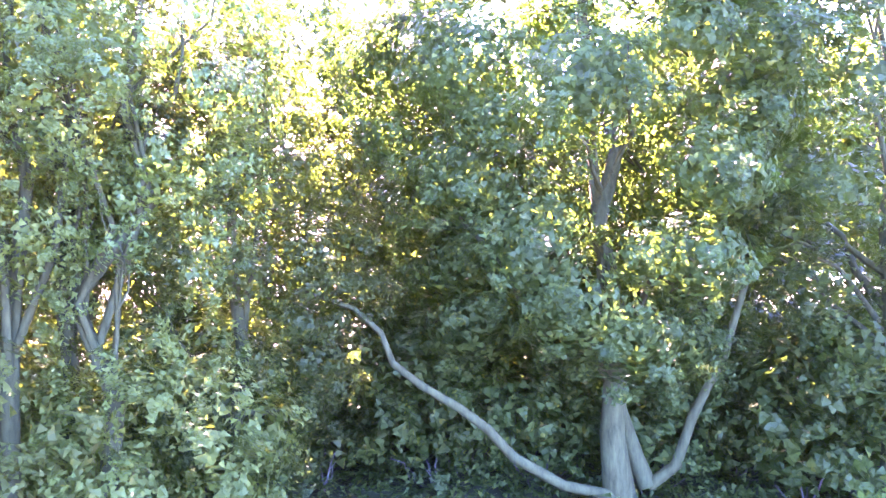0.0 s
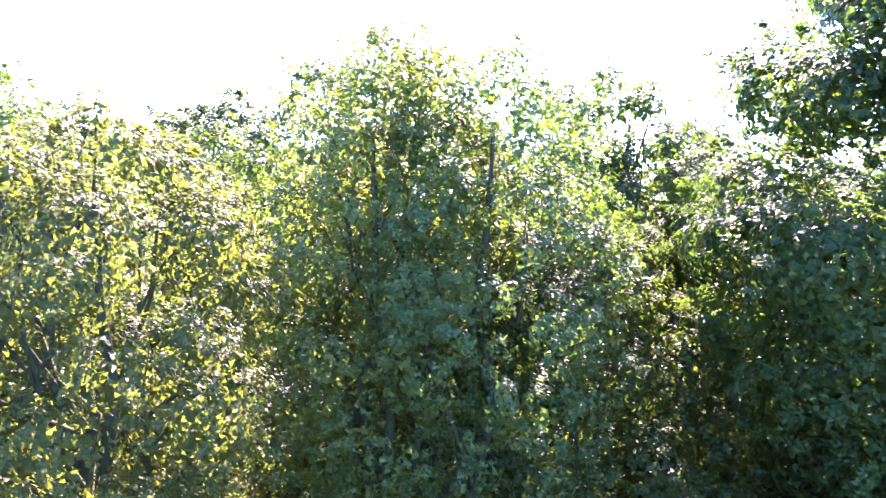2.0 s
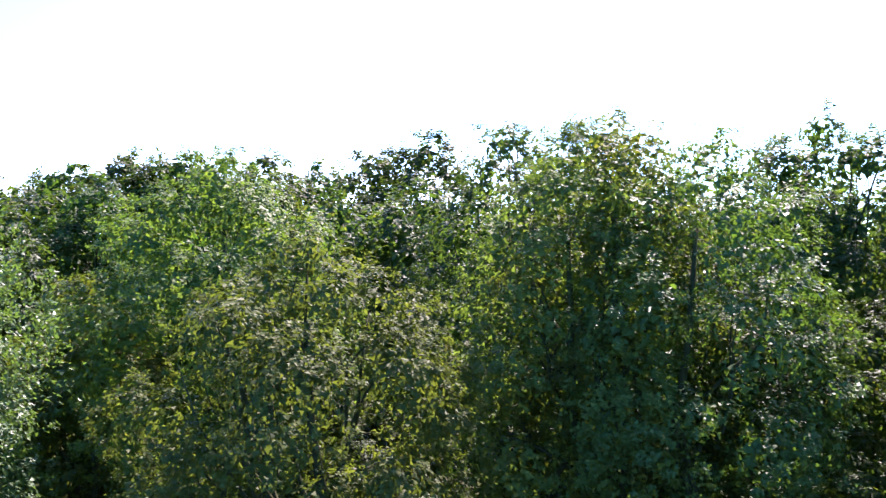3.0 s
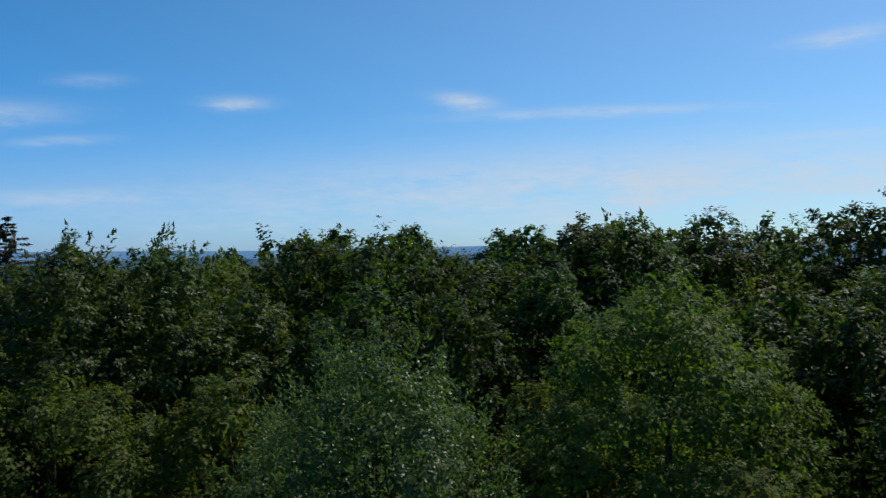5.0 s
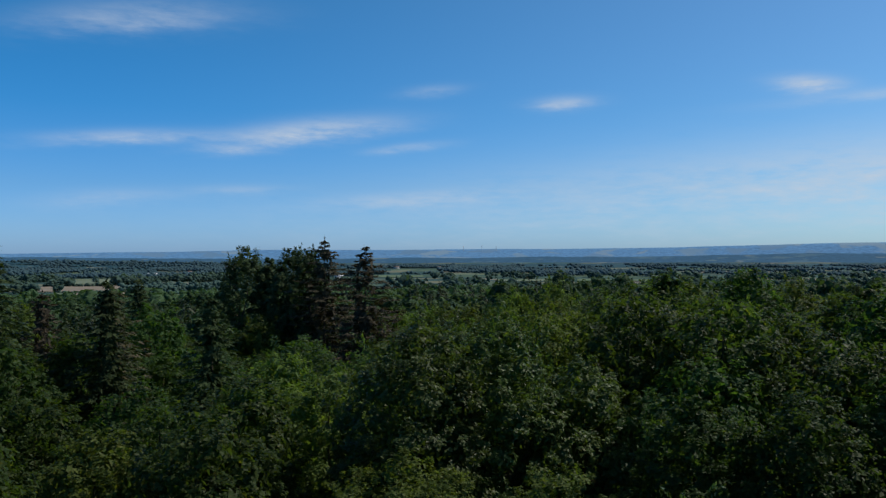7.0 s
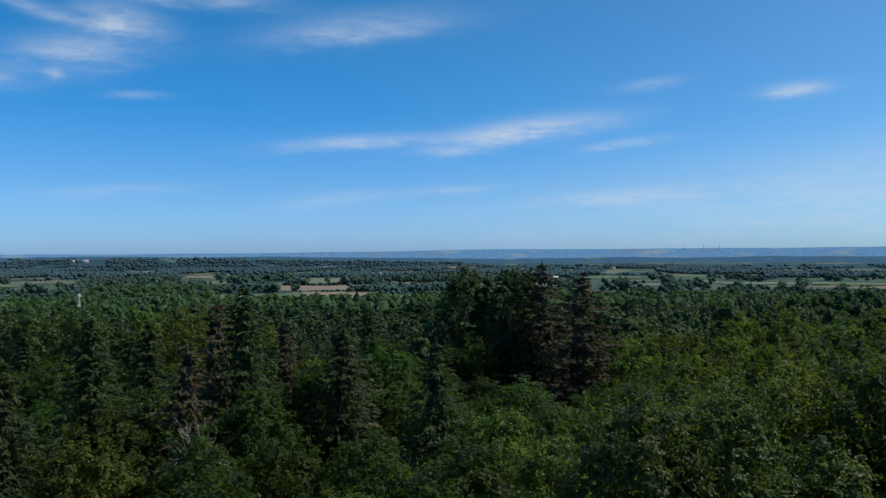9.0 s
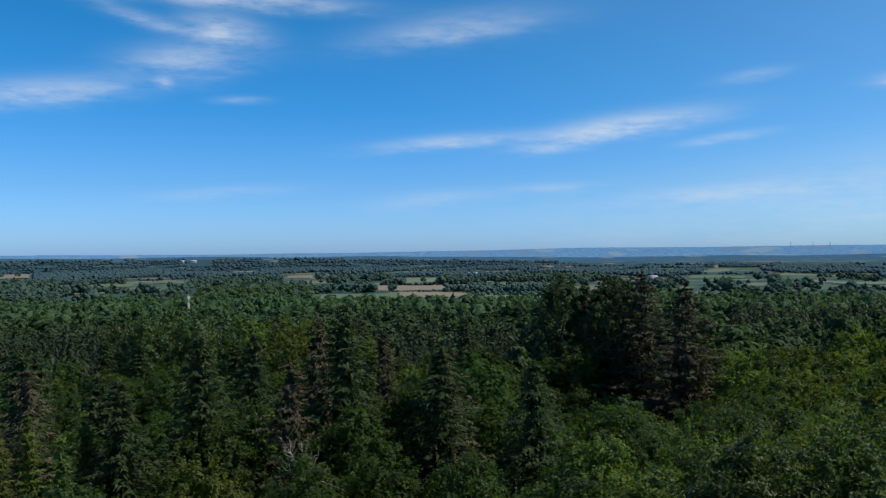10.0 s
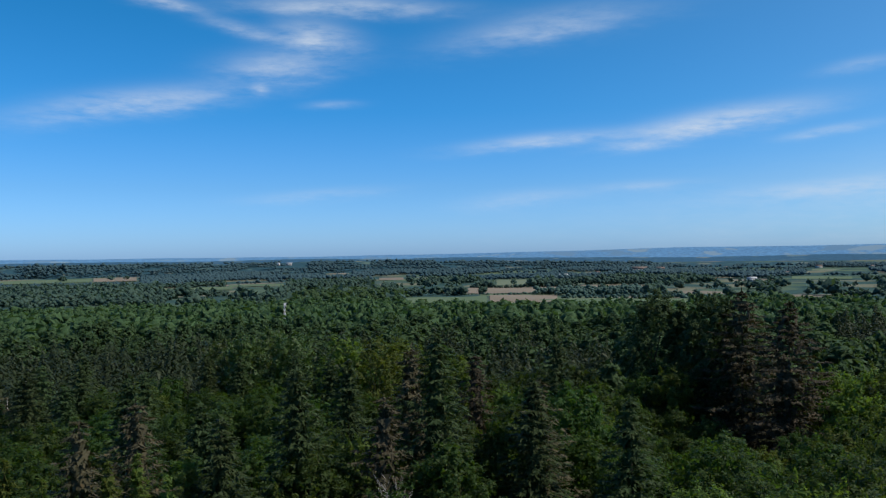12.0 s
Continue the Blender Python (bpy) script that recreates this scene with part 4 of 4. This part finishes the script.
def farmland(long, wide, edge, wooded):
    """Where trees grow in the valley: along the hedges of a grid of fields, and over a share of whole fields."""
    def grows(head, dist):
        p = bearing(head, dist)
        x = p.x + 40 * noise.noise(Vector((p.x / 300, p.y / 300, 1)))
        y = p.y + 40 * noise.noise(Vector((p.x / 300, p.y / 300, 5)))
        row = math.floor(y / wide)
        x += long * 0.37 * (row % 3)
        col = math.floor(x / long)
        pick = random.Random(row * 977 + col).random()
        near_edge = min(x - col * long, y - row * wide) < edge * (0.4 + pick) and noise.noise(Vector((x / 30, y / 30, 2))) > -0.15
        return mixed(head, dist) and (near_edge or pick < wooded)
    return grows


woodland("distant_woodland", "green treetops of a spur of the wood", ((115.5, 133), (860, 1260), lambda h, d: mixed(h, d) and h > 117 + (d - 860) / 40 and d < 1240 - 9 * (h - 124) ** 2 + 160 * noise.noise(Vector((h / 2, 3, 3)))), "oak", 11.0, 8, FAR_OAK, 26, (14, 19), 4)
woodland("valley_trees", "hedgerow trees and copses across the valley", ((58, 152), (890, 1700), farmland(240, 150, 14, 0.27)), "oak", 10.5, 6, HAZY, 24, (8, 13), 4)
woodland("far_valley_trees", "woods on the far valley floor, tinted blue-green for haze", ((56, 152), (1700, 2850), farmland(330, 200, 22, 0.34)), "oak", 10.5, 0, FAR_HAZY, 25, (7, 11), 1)
for k, (h0, h1, d0, d1, tall) in enumerate([(110.5, 117.5, 1168, 1178, 2.6), (109, 116.5, 1385, 1400, 5), (104, 110.5, 1110, 1230, 9), (101.5, 110, 1050, 1064, 5),
                                            (110, 112, 1140, 1200, 9), (116.6, 118.2, 1140, 1180, 10), (104, 112, 1450, 1490, 10)]):
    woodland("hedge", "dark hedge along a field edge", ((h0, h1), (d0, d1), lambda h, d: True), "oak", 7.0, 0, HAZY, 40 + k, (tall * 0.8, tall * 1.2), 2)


def near_slope(head, dist):
    """The ground on the front of the near range."""
    p = bearing(head, dist)
    crest = float(np.interp(head, *zip(*NEAR_CREST)))
    return float(np.interp(dist, (2580, 2769, 2916, 3000), (land(p.x, p.y), crest * 0.35, crest * 0.8, crest))) - 2


woodland("slope_woodland", "woods over the far slopes, tinted blue-green for haze", ((104, 152), (2640, 3010), lambda h, d: not in_field(h, d) and noise.noise(Vector((h / 2.2, d / 60, 7))) > 0.0),
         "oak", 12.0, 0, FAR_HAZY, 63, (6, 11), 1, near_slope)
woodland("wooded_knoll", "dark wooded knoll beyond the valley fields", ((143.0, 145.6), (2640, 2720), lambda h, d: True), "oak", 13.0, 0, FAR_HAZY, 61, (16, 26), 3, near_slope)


def field(heads, dists, mat, label):
    (a0, a1), (d0, d1) = heads, dists
    verts, na, nd = [], 24, 6
    for i in range(na + 1):
        for k in range(nd + 1):
            h, d = a0 + (a1 - a0) * i / na, d0 + (d1 - d0) * k / nd
            p = bearing(h, d)
            verts.append((p.x, p.y, near_slope(h, d) + 3.0 if d > 2580 else land(p.x, p.y) + 0.8))
    faces = [(i * (nd + 1) + k, (i + 1) * (nd + 1) + k, (i + 1) * (nd + 1) + k + 1, i * (nd + 1) + k + 1) for i in range(na) for k in range(nd)]
    tagged(new("field", mesh_of("field", verts, faces, mat)), label, "field", kind="structure")


for heads, dists, mat, label in FIELDS:
    field(heads, dists, mat, label)


# ---- mast, farm buildings and lone trees in the valley ----
STEEL = bark_material("weathered_steel", (0.30, 0.31, 0.32), (0.46, 0.47, 0.48), 2.0)
PLASTER = bark_material("pale_plaster", (0.36, 0.35, 0.33), (0.52, 0.50, 0.47), 1.0)
SLATE = bark_material("roof_tiles", (0.10, 0.08, 0.075), (0.20, 0.15, 0.13), 2.0)
WHITE_ROOF = bark_material("pale_sheet_roof", (0.34, 0.35, 0.36), (0.50, 0.51, 0.52), 1.0)
GLASS = bark_material("dark_window", (0.02, 0.025, 0.03), (0.04, 0.05, 0.06), 1.0)


def box(x0, y0, z0, x1, y1, z1):
    v = np.array([(x, y, z) for z in (z0, z1) for y in (y0, y1) for x in (x0, x1)], float)
    f = np.array([(0, 2, 3), (0, 3, 1), (4, 5, 7), (4, 7, 6), (0, 1, 5), (0, 5, 4), (2, 6, 7), (2, 7, 3), (0, 4, 6), (0, 6, 2), (1, 3, 7), (1, 7, 5)])
    return v, f


def lattice_mast(head, dist, top):
    """A pale lattice mast above the trees: legs, rungs and a head of panels."""
    p = bearing(head, dist)
    base = land(p.x, p.y)
    high = top - base
    ob = new("lattice_mast")
    corners = [(-1, -1), (1, -1), (1, 1), (-1, 1)]
    for a, b in corners:
        part("leg", *tube([(a * 0.55, b * 0.55, -0.5), (a * 0.25, b * 0.25, high)], [0.10, 0.08], 5), STEEL, ob)
    n = 14
    for i in range(n):
        z = high * (i + 0.5) / n
        w0 = 0.55 - 0.3 * z / high
        w1 = 0.55 - 0.3 * (z + high / n) / high
        for k in range(4):
            (a, b), (c, d) = corners[k], corners[(k + 1) % 4]
            part("brace", *tube([(a * w0, b * w0, z), (c * w1, d * w1, min(z + high / n, high))], [0.05, 0.05], 4), STEEL, ob)
    for k, (a, b) in enumerate([(0.5, 0), (-0.3, 0.45), (-0.3, -0.45)]):
        part("antenna_panel", *box(a - 0.22, b - 0.22, high - 2.6, a + 0.22, b + 0.22, high + 0.3), STEEL, ob)
    ob.matrix_world = Matrix.Translation((p.x, p.y, base))
    return tagged(ob, "pale grey lattice mast rising out of the wood", "mast")


lattice_mast(129.4, 470, 13.0)


def house(name, label, head, dist, long, wide, eaves, rise, turn, wall, roof, windows=4):
    """A small far building: walls, a pitched roof, a row of windows."""
    p = bearing(head, dist)
    ob = new(name)
    part("wall", *box(-long / 2, -wide / 2, -1, long / 2, wide / 2, eaves), wall, ob)
    o = 0.5
    v = np.array([(-long / 2 - o, -wide / 2 - o, eaves), (long / 2 + o, -wide / 2 - o, eaves), (long / 2 + o, wide / 2 + o, eaves), (-long / 2 - o, wide / 2 + o, eaves),
                  (-long / 2 - o, 0, eaves + rise), (long / 2 + o, 0, eaves + rise)])
    part("roof", v, np.array([(0, 1, 5), (0, 5, 4), (2, 3, 4), (2, 4, 5), (0, 4, 3), (1, 2, 5), (0, 3, 2), (0, 2, 1)]), roof, ob)
    for i in range(windows):
        x = -long / 2 + long * (i + 0.5) / windows
        for y in (-wide / 2 - 0.06, wide / 2 - 0.02):
            part("window", *box(x - 0.6, y, eaves * 0.35, x + 0.6, y + 0.08, eaves * 0.75), GLASS, ob)
    ob.matrix_world = Matrix.Translation((p.x, p.y, near_slope(head, dist) + 4 if dist > 2580 else land(p.x, p.y))) @ Matrix.Rotation(radians(head + turn), 4, "Z")
    return tagged(ob, label, "house", "farm buildings in the valley")


house("barn", "low farm barn with a pale sheet roof", 111.6, 1880, 20, 10, 5, 3, 10, PLASTER, WHITE_ROOF)
house("barn", "low farm barn with a pale sheet roof", 110.0, 1860, 24, 12, 6, 4, -8, PLASTER, WHITE_ROOF)
house("house", "brick-roofed country house among trees", 104.8, 2250, 40, 14, 9, 7, 5, PLASTER, SLATE, 8)
house("house", "pale walled house with a tiled roof", 103.4, 2260, 22, 12, 8, 6, -20, PLASTER, SLATE)
house("house", "white house beside a green pasture", 95.5, 1930, 11, 8, 6, 3, 15, PLASTER, SLATE)
house("barn", "pale roofed barn among trees", 96.6, 1900, 22, 10, 4, 3, 0, PLASTER, WHITE_ROOF)
house("barn", "pale roofed barn among trees", 97.6, 1560, 16, 9, 6, 3, 5, PLASTER, WHITE_ROOF)
for head, dist, long in ((100.4, 2350, 14), (99.2, 2520, 18), (93.6, 2540, 20), (90.6, 2500, 12), (107.6, 2150, 12), (102.2, 2050, 11), (85.4, 2300, 22), (117.4, 2450, 12)):
    house("barn", "pale far building among the valley trees", head, dist, long, 8, 5, 3, 5 + long % 7 * 6, PLASTER, SLATE)
house("house", "white house on a far wooded slope", 129.0, 2780, 20, 9, 6, 3, 0, PLASTER, WHITE_ROOF)
house("house", "white house on a far wooded slope", 129.7, 2770, 8, 8, 7, 3, 20, PLASTER, WHITE_ROOF)


def lone_tree(head, dist, radius, high, seed):
    rng = np.random.default_rng(seed)
    p = bearing(head, dist)
    ob = new("hedgerow_tree")
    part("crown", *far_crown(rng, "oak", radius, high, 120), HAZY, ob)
    part("trunk", *tube([(0, 0, -0.5), (0.1, 0, high * 0.5)], [0.5, 0.3], 6), DARK_BARK, ob)
    tagged(stand(ob, p.x, p.y), "lone round-headed tree standing by a field", "tree", "lone trees in the fields")


for k, (head, dist, radius, high) in enumerate([(115.6, 1182, 7.5, 12), (117.3, 1165, 10, 11), (108.9, 1200, 8, 11), (107.2, 1210, 8, 12), (113.4, 1440, 6, 13), (112.3, 1440, 6, 12),
                                                (111.4, 1440, 7, 13), (110.6, 1440, 5, 11), (143.3, 2330, 12, 14), (140.5, 2330, 9, 12), (139.5, 2335, 8, 12)]):
    lone_tree(head, dist, radius, high, 500 + k)


def far_mast(head, dist, top):
    """A slim pale mast on the far hills, with a collar of aerials."""
    p = bearing(head, dist)
    ob = new("far_mast")
    part("pole", *tube([(0, 0, 0), (0, 0, top * 0.6), (0, 0, top)], [1.6, 1.3, 0.9], 6), STEEL, ob)
    part("aerial_collar", *tube([(0, 0, top * 0.86), (0, 0, top * 0.93)], [2.2, 2.2], 6), STEEL, ob)
    ob.matrix_world = Matrix.Translation((p.x, p.y, 30))
    return tagged(ob, "slim pale mast standing on the far hills", "mast", "masts on the hills")


for head, tall in ((88.9, 42), (87.6, 45), (86.6, 41)):
    far_mast(head, 4560, tall)
